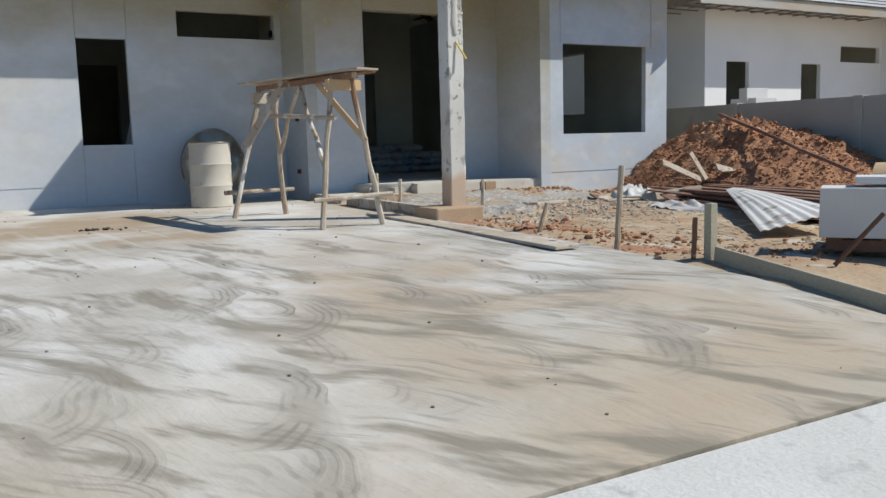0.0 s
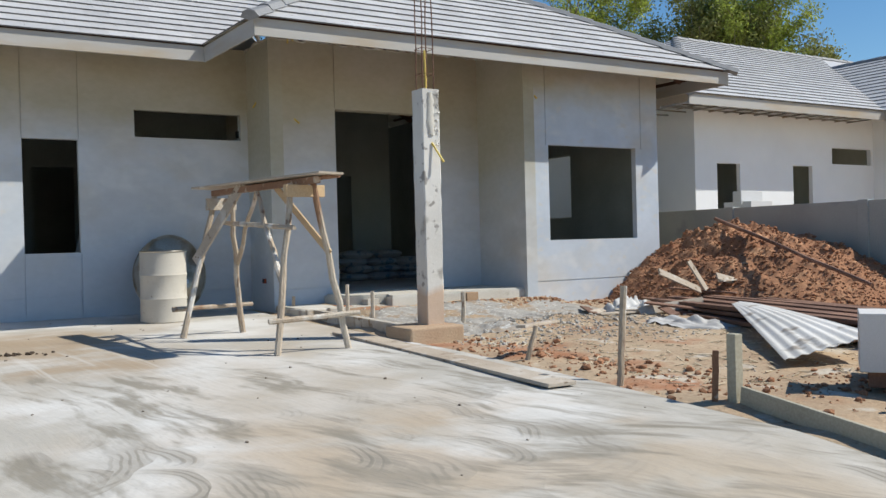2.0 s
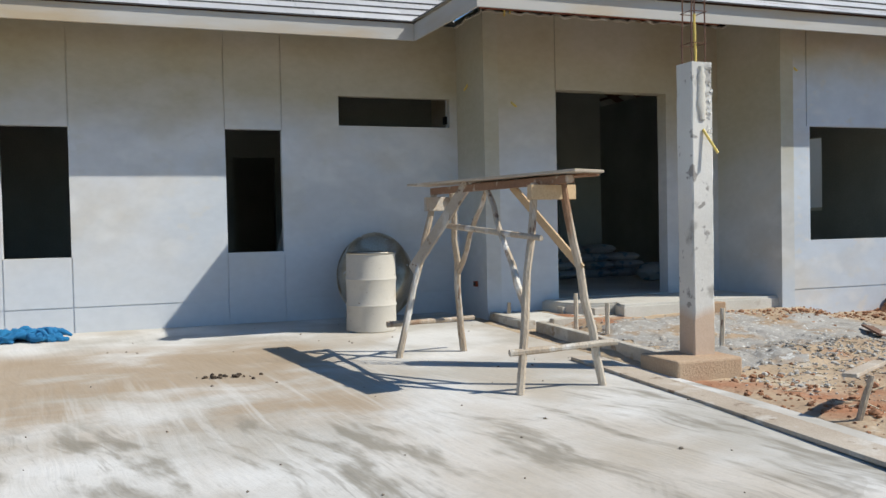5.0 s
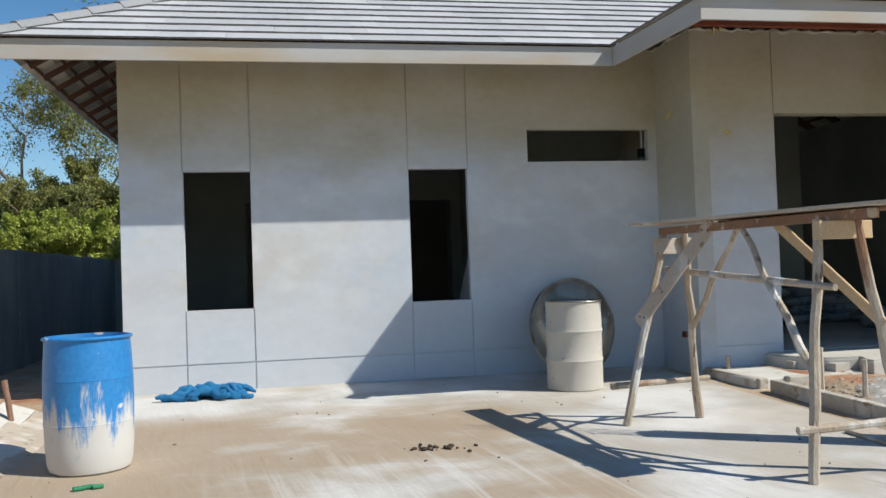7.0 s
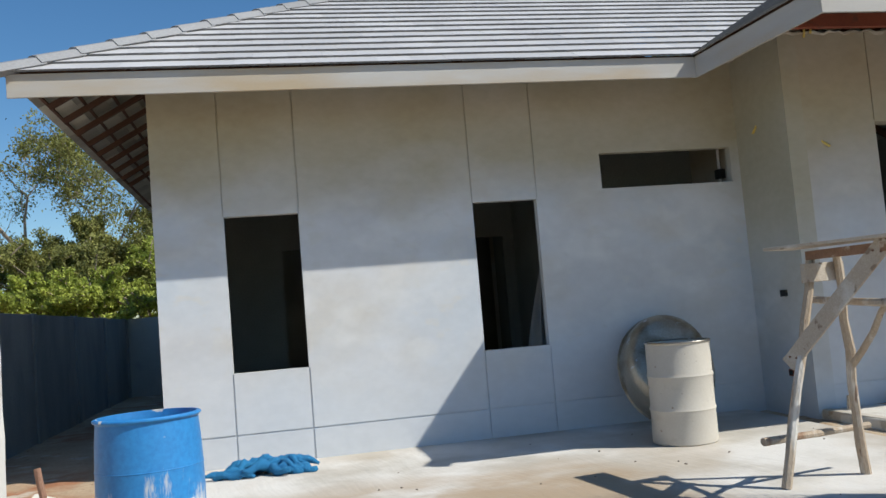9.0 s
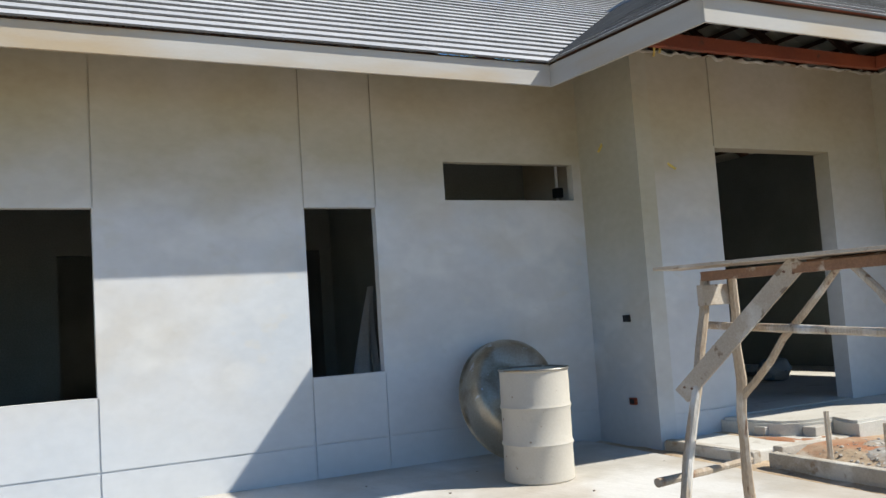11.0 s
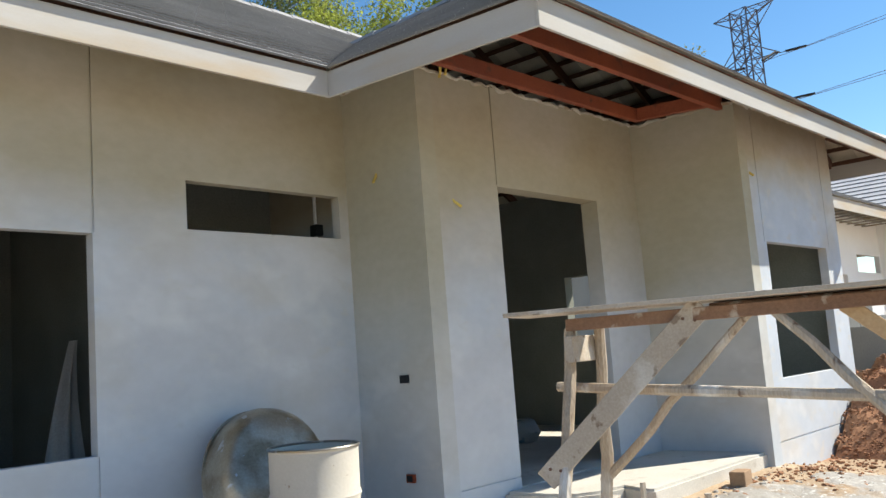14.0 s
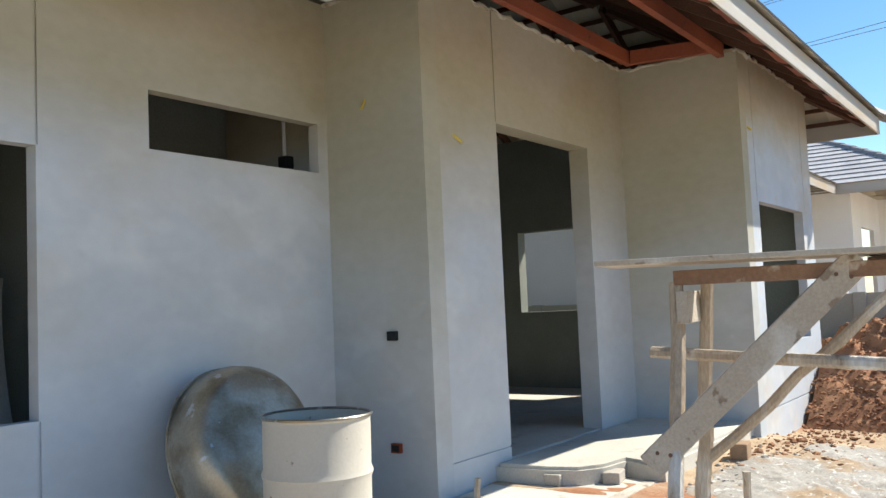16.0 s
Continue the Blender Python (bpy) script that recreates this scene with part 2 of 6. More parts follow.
def lathe(bm, profile, sides=32, mat=0):
    """Rings of (radius, z) from bottom to top; closed where the radius is 0."""
    rings = []
    for r, z in profile:
        rings.append([bm.verts.new((r * math.cos(2 * math.pi * k / sides), r * math.sin(2 * math.pi * k / sides), z)) for k in range(sides)] if r > 0 else [bm.verts.new((0, 0, z))])
    for a, b in zip(rings, rings[1:]):
        for k in range(sides):
            k2 = (k + 1) % sides
            q = [a[k], a[k2], b[k2], b[k]] if len(a) > 1 and len(b) > 1 else ([a[0], b[k2], b[k]] if len(a) == 1 else [a[k], a[k2], b[0]])
            f = bm.faces.new(q)
            f.material_index = mat


def wall(u0, u1, z0, z1, thick, openings=(), grooves=(), m=None, depth=0.012):
    """A wall along local x with its outer face at y = 0 and its body behind (y > 0).
    openings and grooves are (u0, u1, z0, z1); openings go through, grooves are recessed."""
    us = sorted({u0, u1, *[v for o in (*openings, *grooves) for v in o[:2]]})
    zs = sorted({z0, z1, *[v for o in (*openings, *grooves) for v in o[2:]]})
    us = [u for u in us if u0 <= u <= u1]
    zs = [z for z in zs if z0 <= z <= z1]

    def state(i, k):
        if not (0 <= i < len(us) - 1 and 0 <= k < len(zs) - 1):
            return None
        u, z = (us[i] + us[i + 1]) / 2, (zs[k] + zs[k + 1]) / 2
        if any(a < u < b and c < z < d for a, b, c, d in openings):
            return None
        return depth if any(a < u < b and c < z < d for a, b, c, d in grooves) else 0.0
    bm = bmesh.new()

    def quad(*cs):
        bm.faces.new([bm.verts.new(c) for c in cs])
    for i in range(len(us) - 1):
        for k in range(len(zs) - 1):
            s = state(i, k)
            if s is None:
                continue
            a, b, c, d = us[i], us[i + 1], zs[k], zs[k + 1]
            quad((a, s, c), (b, s, c), (b, s, d), (a, s, d))
            quad((b, thick, c), (a, thick, c), (a, thick, d), (b, thick, d))
            for di, dk, e0, e1 in ((-1, 0, (a, c), (a, d)), (1, 0, (b, d), (b, c)), (0, -1, (b, c), (a, c)), (0, 1, (a, d), (b, d))):
                o = state(i + di, k + dk)
                end = thick if o is None else o
                if end > s:
                    quad((e0[0], s, e0[1]), (e1[0], s, e1[1]), (e1[0], end, e1[1]), (e0[0], end, e0[1]))
    bmesh.ops.remove_doubles(bm, verts=bm.verts, dist=0.0005)
    bmesh.ops.recalc_face_normals(bm, faces=bm.faces)
    if m is not None:
        bm.transform(m)
    return bm


def structure(name, bm, mat, label, category):
    return solo(name, bm, mat, label, category, "structure")


# ---- house: numbers ----
YM, YP, YB = 14.15, 13.20, 11.95          # faces of main, porch and bay walls
XW, XS, XP, XE = -0.65, 5.65, 9.20, 11.98  # west end, porch side wall, bay side wall, east end
YN = 25.9                                  # back wall
TOP = 4.42
FLOOR = 0.74
T = 0.20
TT = 0.10                                  # thinner front walls of the rooms
EAVE_Z, EAVE_B = 4.20, 4.02                # top and bottom of fascia
EY, EYB, EXW, EXP, EXE = 13.26, 11.20, -1.74, 4.73, 13.02
PITCH = 0.575


def ground_z(x, y):
    """Height of the drive: a ramp up from the road that levels off before the house."""
    ys = (-60, -6, 0.5, 2.5, 4.5, 6.0, 8.0, 10.5, 14.0, 40, 70)
    zs = (-1.2, -0.75, -0.13, 0.14, 0.37, 0.435, 0.485, 0.50, 0.545, 0.5, 0.5)
    return float(np.interp(y, ys, zs))


G = 0.008


def vgroove(u, a, b):
    return (u - G, u + G, a, b)


# ---- house walls ----
w1, w2, slot = (0.02, 0.75, 1.44, 2.985), (2.55, 3.25, 1.44, 2.985), (4.0, 5.545, 3.055, 3.44)
gr = [(XW, XS, 0.845 - G, 0.845 + G)]
for a, b, c, d in (w1, w2):
    for u in (a - 0.005, b + 0.005):
        gr += [vgroove(u, d + 0.003, TOP), vgroove(u, 0.3, c - 0.003)]
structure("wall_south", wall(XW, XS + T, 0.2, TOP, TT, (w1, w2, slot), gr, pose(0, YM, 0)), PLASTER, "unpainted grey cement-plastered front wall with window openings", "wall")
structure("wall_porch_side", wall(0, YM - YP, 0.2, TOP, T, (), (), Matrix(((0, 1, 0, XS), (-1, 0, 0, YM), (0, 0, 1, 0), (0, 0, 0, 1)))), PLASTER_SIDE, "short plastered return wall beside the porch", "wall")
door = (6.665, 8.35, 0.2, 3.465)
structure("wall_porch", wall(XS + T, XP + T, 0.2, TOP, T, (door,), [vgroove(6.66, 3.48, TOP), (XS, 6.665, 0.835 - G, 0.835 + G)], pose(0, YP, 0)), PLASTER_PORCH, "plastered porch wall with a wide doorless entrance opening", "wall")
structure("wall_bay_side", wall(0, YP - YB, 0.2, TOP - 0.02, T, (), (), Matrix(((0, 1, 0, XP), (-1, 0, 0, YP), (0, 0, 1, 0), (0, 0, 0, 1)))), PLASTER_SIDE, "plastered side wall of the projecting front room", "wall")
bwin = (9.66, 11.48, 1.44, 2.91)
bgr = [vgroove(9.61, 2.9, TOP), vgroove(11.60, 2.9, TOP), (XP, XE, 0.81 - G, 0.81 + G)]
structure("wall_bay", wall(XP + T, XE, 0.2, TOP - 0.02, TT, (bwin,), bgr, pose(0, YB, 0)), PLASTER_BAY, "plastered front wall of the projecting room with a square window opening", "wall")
ewin = (13.97 - YB, 16.05 - YB, 1.84, 3.02)
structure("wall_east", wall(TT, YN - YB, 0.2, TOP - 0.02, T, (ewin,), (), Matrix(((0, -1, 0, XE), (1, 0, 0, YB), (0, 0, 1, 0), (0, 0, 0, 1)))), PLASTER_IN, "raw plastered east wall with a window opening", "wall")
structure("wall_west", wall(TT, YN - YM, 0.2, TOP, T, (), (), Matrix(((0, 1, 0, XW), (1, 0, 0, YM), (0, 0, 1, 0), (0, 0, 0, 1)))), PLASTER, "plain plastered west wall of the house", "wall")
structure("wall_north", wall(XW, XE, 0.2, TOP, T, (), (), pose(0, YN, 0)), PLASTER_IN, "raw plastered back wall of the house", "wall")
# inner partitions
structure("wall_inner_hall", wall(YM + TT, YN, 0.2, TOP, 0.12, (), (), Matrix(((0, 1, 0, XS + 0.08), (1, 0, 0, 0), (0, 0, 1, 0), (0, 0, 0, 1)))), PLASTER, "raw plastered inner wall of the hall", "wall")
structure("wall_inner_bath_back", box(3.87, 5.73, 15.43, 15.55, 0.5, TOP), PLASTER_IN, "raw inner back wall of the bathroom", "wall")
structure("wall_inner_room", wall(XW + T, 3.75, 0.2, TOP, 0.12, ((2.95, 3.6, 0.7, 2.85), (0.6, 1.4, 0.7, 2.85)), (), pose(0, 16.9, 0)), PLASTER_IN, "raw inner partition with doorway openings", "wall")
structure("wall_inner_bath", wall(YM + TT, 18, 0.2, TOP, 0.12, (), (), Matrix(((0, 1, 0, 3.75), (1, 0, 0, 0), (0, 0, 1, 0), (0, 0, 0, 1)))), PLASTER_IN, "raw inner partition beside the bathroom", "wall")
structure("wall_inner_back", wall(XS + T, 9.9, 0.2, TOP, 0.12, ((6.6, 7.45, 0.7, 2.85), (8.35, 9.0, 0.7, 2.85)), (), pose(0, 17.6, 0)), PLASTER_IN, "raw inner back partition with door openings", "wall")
solo("water_pipe", stick((5.69, 14.67, FLOOR), (5.69, 14.67, 3.60), 0.016, 0.016, 0, rough=0), PAINT, "pale water pipe rising inside the bathroom", "pipe")
solo("valve_box", box(5.64, 5.728, 14.60, 14.70, 3.16, 3.27, 0.008), BLACK, "small black valve box on the bathroom wall", "box")
structure("floor", box(XS + T, XE - T, YP + 0.02, YN, 0.3, FLOOR), SLABTOP, "bare cement floor inside the house", "floor")
structure("floor_west", box(XW + T, XS + T, YM + 0.02, YN, 0.3, FLOOR - 0.004), SLABTOP, "bare cement floor of the western rooms", "floor")
structure("floor_bay", box(XP + T, XE - T, YB + TT, YP + 0.02, 0.3, FLOOR), SLABTOP, "bare cement floor of the front room", "floor")

# ---- roof ----
tile_count = [0]


def clip_poly(poly, a, b, c):
    """Keep the side a*x + b*y <= c."""
    out = []
    for i, p in enumerate(poly):
        q = poly[(i + 1) % len(poly)]
        dp, dq = a * p[0] + b * p[1] - c, a * q[0] + b * q[1] - c
        if dp <= 0:
            out.append(p)
        if dp * dq < 0:
            k = dp / (dp - dq)
            out.append((p[0] + (q[0] - p[0]) * k, p[1] + (q[1] - p[1]) * k))
    return out


def slope_frame(corner, along):
    """A frame with x along the eave, y up the slope, z off it. corner: a point of the eave."""
    x = Vector(along).normalized()
    inward = Vector((0, 0, 1)).cross(x)
    y = (inward + Vector((0, 0, PITCH))).normalized()
    z = x.cross(y)
    m = Matrix((x, y, z)).transposed().to_4x4()
    m.translation = corner
    return m


COURSE, TW, TH, LIFT = 0.285, 0.33, 0.018, 0.022
KS = math.sqrt(1 + PITCH * PITCH)


def tile_solid(bm, poly, v0):
    """One tile over a polygon of the slope; its lower edge stands proud."""
    def zz(v):
        return LIFT * (1 - (v - v0) / COURSE) + 0.004
    top = [bm.verts.new((u, v, zz(v) + TH)) for u, v in poly]
    bot = [bm.verts.new((u, v, zz(v))) for u, v in poly]
    bm.faces.new(top)
    bm.faces.new(bot[::-1]).material_index = 1
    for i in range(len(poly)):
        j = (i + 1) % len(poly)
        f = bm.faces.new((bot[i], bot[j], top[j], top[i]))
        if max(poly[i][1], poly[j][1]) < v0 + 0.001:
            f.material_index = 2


def tiled_slope(parent, frame_m, cuts, length, rise, single=None):
    """Tiles over the slope's polygon (cuts: half planes a*u + b*v <= c). single: u range whose whole tiles are objects of their own."""
    whole = bmesh.new()
    g = 0.0008
    tile_solid(whole, [(g, 0), (TW - g, 0), (TW - g, COURSE + 0.02), (g, COURSE + 0.02)], 0)
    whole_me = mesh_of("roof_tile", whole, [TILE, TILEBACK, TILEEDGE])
    rest = bmesh.new()
    for i in range(int(rise / COURSE) + 1):
        v0 = i * COURSE + 0.03
        off = (i % 2) * TW / 2
        for j in range(-2, int(length / TW) + 2):
            u0 = j * TW + off
            poly = [(u0 + g, v0), (u0 + TW - g, v0), (u0 + TW - g, v0 + COURSE + 0.02), (u0 + g, v0 + COURSE + 0.02)]
            n0 = poly
            for a, b, c in cuts:
                poly = clip_poly(poly, a, b, c) if poly else poly
            if len(poly) < 3:
                continue
            if single and poly == n0 and single[0] <= u0 <= single[1] and tile_count[0] < 300:
                tile_count[0] += 1
                ob = new("roof_tile", whole_me)
                ob.parent = parent
                ob.matrix_basis = frame_m @ pose(u0, v0, random.uniform(0, 0.002), 0, 0, random.uniform(-0.25, 0.25))
            else:
                tile_solid(rest, poly, v0)
    if len(rest.verts):
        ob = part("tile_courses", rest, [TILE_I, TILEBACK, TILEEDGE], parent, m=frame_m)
        ob["kind"] = "stuff"


def cap_line(parent, p, q, w=0.12, h=0.035, step=0.42):
    """Overlapping ridge tiles from p up to q."""
    p, q = Vector(p), Vector(q)
    d = (q - p)
    n = max(1, int(d.length / step))
    x = d.normalized()
    y = Vector((0, 0, 1)).cross(x).normalized()
    z = x.cross(y)
    m = Matrix((x, y, z)).transposed().to_4x4()
    bm = bmesh.new()
    for i in range(n):
        u0, u1 = d.length * i / n, d.length * (i + 1) / n + 0.05
        lift = 0.02
        prof = [(-w, -0.05), (-w * 0.6, h * 0.6), (-w * 0.2, h), (w * 0.2, h), (w * 0.6, h * 0.6), (w, -0.05)]
        for s, (ua, la, ub, lb) in enumerate([(u0, lift, u1, 0.0)]):
            a = [bm.verts.new((ua, yy, zz + la)) for yy, zz in prof] + [bm.verts.new((ua, 0.0, -0.07))]
            b = [bm.verts.new((ub, yy, zz + lb)) for yy, zz in prof] + [bm.verts.new((ub, 0.0, -0.07))]
            k = len(a)
            for e in range(k):
                bm.faces.new((a[e], a[(e + 1) % k], b[(e + 1) % k], b[e]))
            bm.faces.new(a[::-1])
            bm.faces.new(b)
    bmesh.ops.recalc_face_normals(bm, faces=bm.faces)
    m.translation = p
    return part("ridge_cap", bm, CAP, parent, "grey ridge tiles", m=m)


def house_roof(dx, label, single=True, ridge_y=20.0):
    """The hipped roof: a long front slope, and a wing that comes forward over porch and front room."""
    roof = thing("roof", label, "roof", kind="structure")
    z0 = EAVE_Z
    rz = z0 + (ridge_y - EY) * PITCH
    ax = (EXP + EXE) / 2
    ah = (EXE - EXP) / 2
    az = z0 + ah * PITCH
    hip_w = ridge_y - EY
    # main front slope; u from the west corner
    f = slope_frame((EXW + dx, EY, z0), (1, 0, 0))
    L = EXE - EXW
    tiled_slope(roof, f, [(-1, 1 / KS, 0), (1, -1 / KS, EXP - EXW), (0, 1, hip_w * KS)], L, hip_w * KS, (0.0, EXP - EXW + 4) if single else None)
    # wing: west slope, front slope, east slope
    f = slope_frame((EXP + dx, ridge_y + 1.2, z0), (0, -1, 0))
    lw = ridge_y + 1.2 - EYB
    tiled_slope(roof, f, [(1, 1 / KS, lw), (-1, -1 / KS, -(ridge_y + 1.2 - EY)), (0, 1, ah * KS)], lw, ah * KS)
    f = slope_frame((EXP + dx, EYB, z0), (1, 0, 0))
    tiled_slope(roof, f, [(-1, 1 / KS, 0), (1, 1 / KS, EXE - EXP)], EXE - EXP, ah * KS)
    f = slope_frame((EXE + dx, EYB, z0), (0, 1, 0))
    tiled_slope(roof, f, [(-1, 1 / KS, 0), (0, 1, ah * KS), (1, 0, 12.5)], 13, ah * KS)
    # back slope and west hip slope
    f = slope_frame((EXW + dx, 2 * ridge_y - EY, z0), (0, -1, 0))
    lh = 2 * hip_w
    tiled_slope(roof, f, [(-1, 1 / KS, 0), (1, 1 / KS, lh)], lh, hip_w * KS)
    bm = bmesh.new()
    p = [(EXW + dx, 2 * ridge_y - EY, z0), (EXE + dx, 2 * ridge_y - EY, z0), (EXE + dx - hip_w, ridge_y, rz), (EXW + dx + hip_w, ridge_y, rz)]
    vs = [bm.verts.new(c) for c in p]
    bm.faces.new(vs[::-1])
    r = bmesh.ops.extrude_face_region(bm, geom=bm.faces[:])
    bmesh.ops.translate(bm, vec=(0, 0, 0.03), verts=[v for v in r["geom"] if isinstance(v, bmesh.types.BMVert)])
    part("back_slope", bm, TILE_I, roof)
    part("upper_slope", board((ax + dx + 1.5, 17.25, z0 + (17.25 - EY) * PITCH), (ax + dx + 1.5, ridge_y, rz), 3.4, 0.03, (0, -PITCH, 1)), TILE_I, roof)
    k = 0.03
    cap_line(roof, (EXW + dx - 0.05, EY - 0.05, z0 + k), (EXW + dx + hip_w, ridge_y, rz + k))
    cap_line(roof, (EXW + dx + hip_w, ridge_y, rz + k), (11.9 + dx, ridge_y, rz + k))
    cap_line(roof, (EXP + dx - 0.05, EYB - 0.05, z0 + k), (ax + dx, EYB + ah, az + k))
    cap_line(roof, (EXE + dx + 0.05, EYB - 0.05, z0 + k), (ax + dx, EYB + ah, az + k))
    cap_line(roof, (ax + dx, EYB + ah, az + k), (ax + dx, 17.4, az + k))
    # fascia boards with a bevelled lower edge
    ft = 0.025
    o, p = 0.05, 0.07
    for x0, x1, y0, y1 in ((EXW + o, EXP + o, EY + o, EY + o + ft), (EXP + o, EXP + o + ft, EYB + p + ft, EY + o + ft), (EXP + o, EXE - o, EYB + p, EYB + p + ft), (EXE - o - ft, EXE - o, EYB + p + ft, EYB + 12.5)):
        part("fascia", box(x0 + dx, x1 + dx, y0, y1, EAVE_B, EAVE_Z + 0.03, 0.004), FASCIA, roof, "painted fascia board")
    return roof, rz, ridge_y, hip_w


roof, RZ, RY, HIPW = house_roof(0, "hipped roof of flat grey concrete tiles with painted fascia")


def rafters(parent):
    """Red-oxide steel under the open eaves, and battens under the tiles."""
    bm = bmesh.new()
    for i in range(16):
        v = 0.12 + i * COURSE
        y, z = v / KS, v / KS * PITCH
        if EXW + y < EXP + y:
            add_box(bm, EXW + y + 0.05, EXP + y - 0.05, EY + y, EY + y + 0.035, EAVE_Z + z - 0.035, EAVE_Z + z + 0.0)
        if y < 4:
            add_box(bm, EXP + y, EXE - y, EYB + y, EYB + y + 0.035, EAVE_Z + z - 0.05, EAVE_Z + z)
            add_box(bm, EXP + y, EXP + y + 0.035, EYB + y, EY + y, EAVE_Z + z - 0.035, EAVE_Z + z)
            add_box(bm, EXW + y, EXW + y + 0.03, EY + y, 2 * RY - EY - y, EAVE_Z + z - 0.015, EAVE_Z + z + 0.005)
        if y < 4:
            add_box(bm, EXE - y - 0.045, EXE - y, EYB + y, 21.5, EAVE_Z + z - 0.05, EAVE_Z + z)
    ob = part("battens", bm, BATTEN, parent, "rusty tile battens")
    ob["kind"] = "stuff"
    runs = []
    for i in range(1, 9):
        runs.append(((EXW + i * 0.65 + 0.9, EY + 0.15), (EXW + i * 0.65 + 0.9, EY + 0.03 + min(1.9, i * 0.65 + 0.7))))
    for i in range(0, 10):
        runs.append(((EXW + 0.15, EY + 0.5 + i * 0.6), (EXW + min(1.6, 0.35 + i * 0.6), EY + 0.5 + i * 0.6)))
    for i in range(0, 10):
        x = EXP + 0.75 + i * 0.74
        runs.append(((x, EYB + 0.18), (x + 0.02, EYB + min(2.6, x - EXP - 0.1, EXE - x - 0.1))))
    for i in range(0, 11):
        y = EYB + 1.0 + i * 0.85
        runs.append(((EXE - 0.18, y), (EXE - min(3.9, y - EYB - 0.1), y)))
    for (xa, ya), (xb, yb) in runs:
        run = math.hypot(xb - xa, yb - ya)
        a, b = Vector((xa, ya, EAVE_Z - 0.005)), Vector((xb, yb, EAVE_Z - 0.005 + run * PITCH))
        part("rafter", board(a, b, 0.05, 0.13 if xa > EXP + 0.5 else 0.06), BATTEN, parent, "dark steel rafter")
    for a, b in (((EXW, EY), (1, 1)), ((EXP, EYB), (1, 1)), ((EXE, EYB), (-1, 1))):
        if b[0] < 0:
            part("hip_rafter", board((EXE - 2.7, EYB + 2.7, EAVE_Z - 0.10 + 2.7 * PITCH), (EXE - 4.0, EYB + 4.0, EAVE_Z - 0.10 + 4.0 * PITCH), 0.10, 0.2), BATTEN, parent, "dark steel hip rafter")
        part("hip_rafter", board((a[0] + 0.2 * b[0], a[1] + 0.2, EAVE_Z - 0.12 + 0.2 * PITCH), (a[0] + 2.6 * b[0], a[1] + 2.6, EAVE_Z - 0.12 + 2.6 * PITCH), 0.08, 0.18), BATTEN, parent, "dark steel hip rafter")


rafters(roof)
part("purlin", board((EXE - 1.9, EYB + 2.0, EAVE_Z + 1.9 * PITCH - 0.16), (EXE - 1.9, 21.0, EAVE_Z + 1.9 * PITCH - 0.16), 0.08, 0.14), BATTEN, roof, "dark steel purlin")


def sag(ob, k=0.036):
    """The front wing hangs a little lower towards its eave."""
    for v in ob.data.vertices:
        p = ob.matrix_basis @ v.co
        if p.y < EY and p.x > EXP - 0.2:
            p.z -= k * (EY - p.y)
            v.co = ob.matrix_basis.inverted() @ p


for child in roof.children:
    if not child.name.startswith("roof_tile"):
        sag(child)
# red steel edge beams over the porch
for a, b in (((5.55, 13.02, 4.475), (9.10, 13.02, 4.475)), ((9.04, 12.97, 4.47), (9.04, 12.15, 4.42)), ((5.25, 12.10, 4.40), (9.22, 12.10, 4.40))):
    tagged(part("steel_beam", board(a, b, 0.07, 0.14), REDSTEEL), "red oxide painted steel beam under the open porch roof", "beam", "porch roof beams")


bm = bmesh.new()
rows = []
for i in range(61):
    x = EXP + 0.5 + 7.4 * i / 60
    w = 0.03 * noise.noise((x * 1.7, 1.0, 0.0)) + 0.02 * noise.noise((x * 5, 4.0, 0.0))
    rows.append([bm.verts.new((x, EYB + 0.20 + dy, 4.235 + dz + w * k)) for dy, dz, k in ((-0.05, 0.02, 0.3), (0.0, -0.06, 0.8), (0.07, -0.10, 1.2), (0.15, -0.06, 1.0), (0.20, 0.02, 0.6))])
for r0, r1 in zip(rows, rows[1:]):
    for k in range(4):
        bm.faces.new((r0[k], r0[k + 1], r1[k + 1], r1[k]))
smooth(solo("roof_membrane", bm, REDSTEEL, "loose reddish membrane hanging behind the porch fascia", "membrane"), 70)


def ragged_top(p, q, seed):
    """Rough mortar left along the top of an unfinished wall."""
    rnd = random.Random(seed)
    p, q = Vector(p), Vector(q)
    n = int((q - p).length / 0.06)
    bm = bmesh.new()
    add_tube(bm, [p.lerp(q, i / n) + Vector((0, 0, rnd.uniform(-0.015, 0.02))) for i in range(n + 1)], [rnd.uniform(0.006, 0.022) for _ in range(n + 1)], 7, 0.5)
    ob = structure("trim_mortar", bm, CURB, "ragged mortar edge along the wall top", "mortar")
    return ob


ragged_top((XS, YP - 0.002, TOP - 0.005), (XP, YP - 0.002, TOP), 1)
ragged_top((XP - 0.002, YP, TOP - 0.03), (XP - 0.002, YB, TOP - 0.03), 2)
ragged_top((XP, YB - 0.002, TOP - 0.03), (XE, YB - 0.002, TOP - 0.03), 3)
ragged_top((XS - 0.002, YM, TOP), (XS - 0.002, YP, TOP), 4)


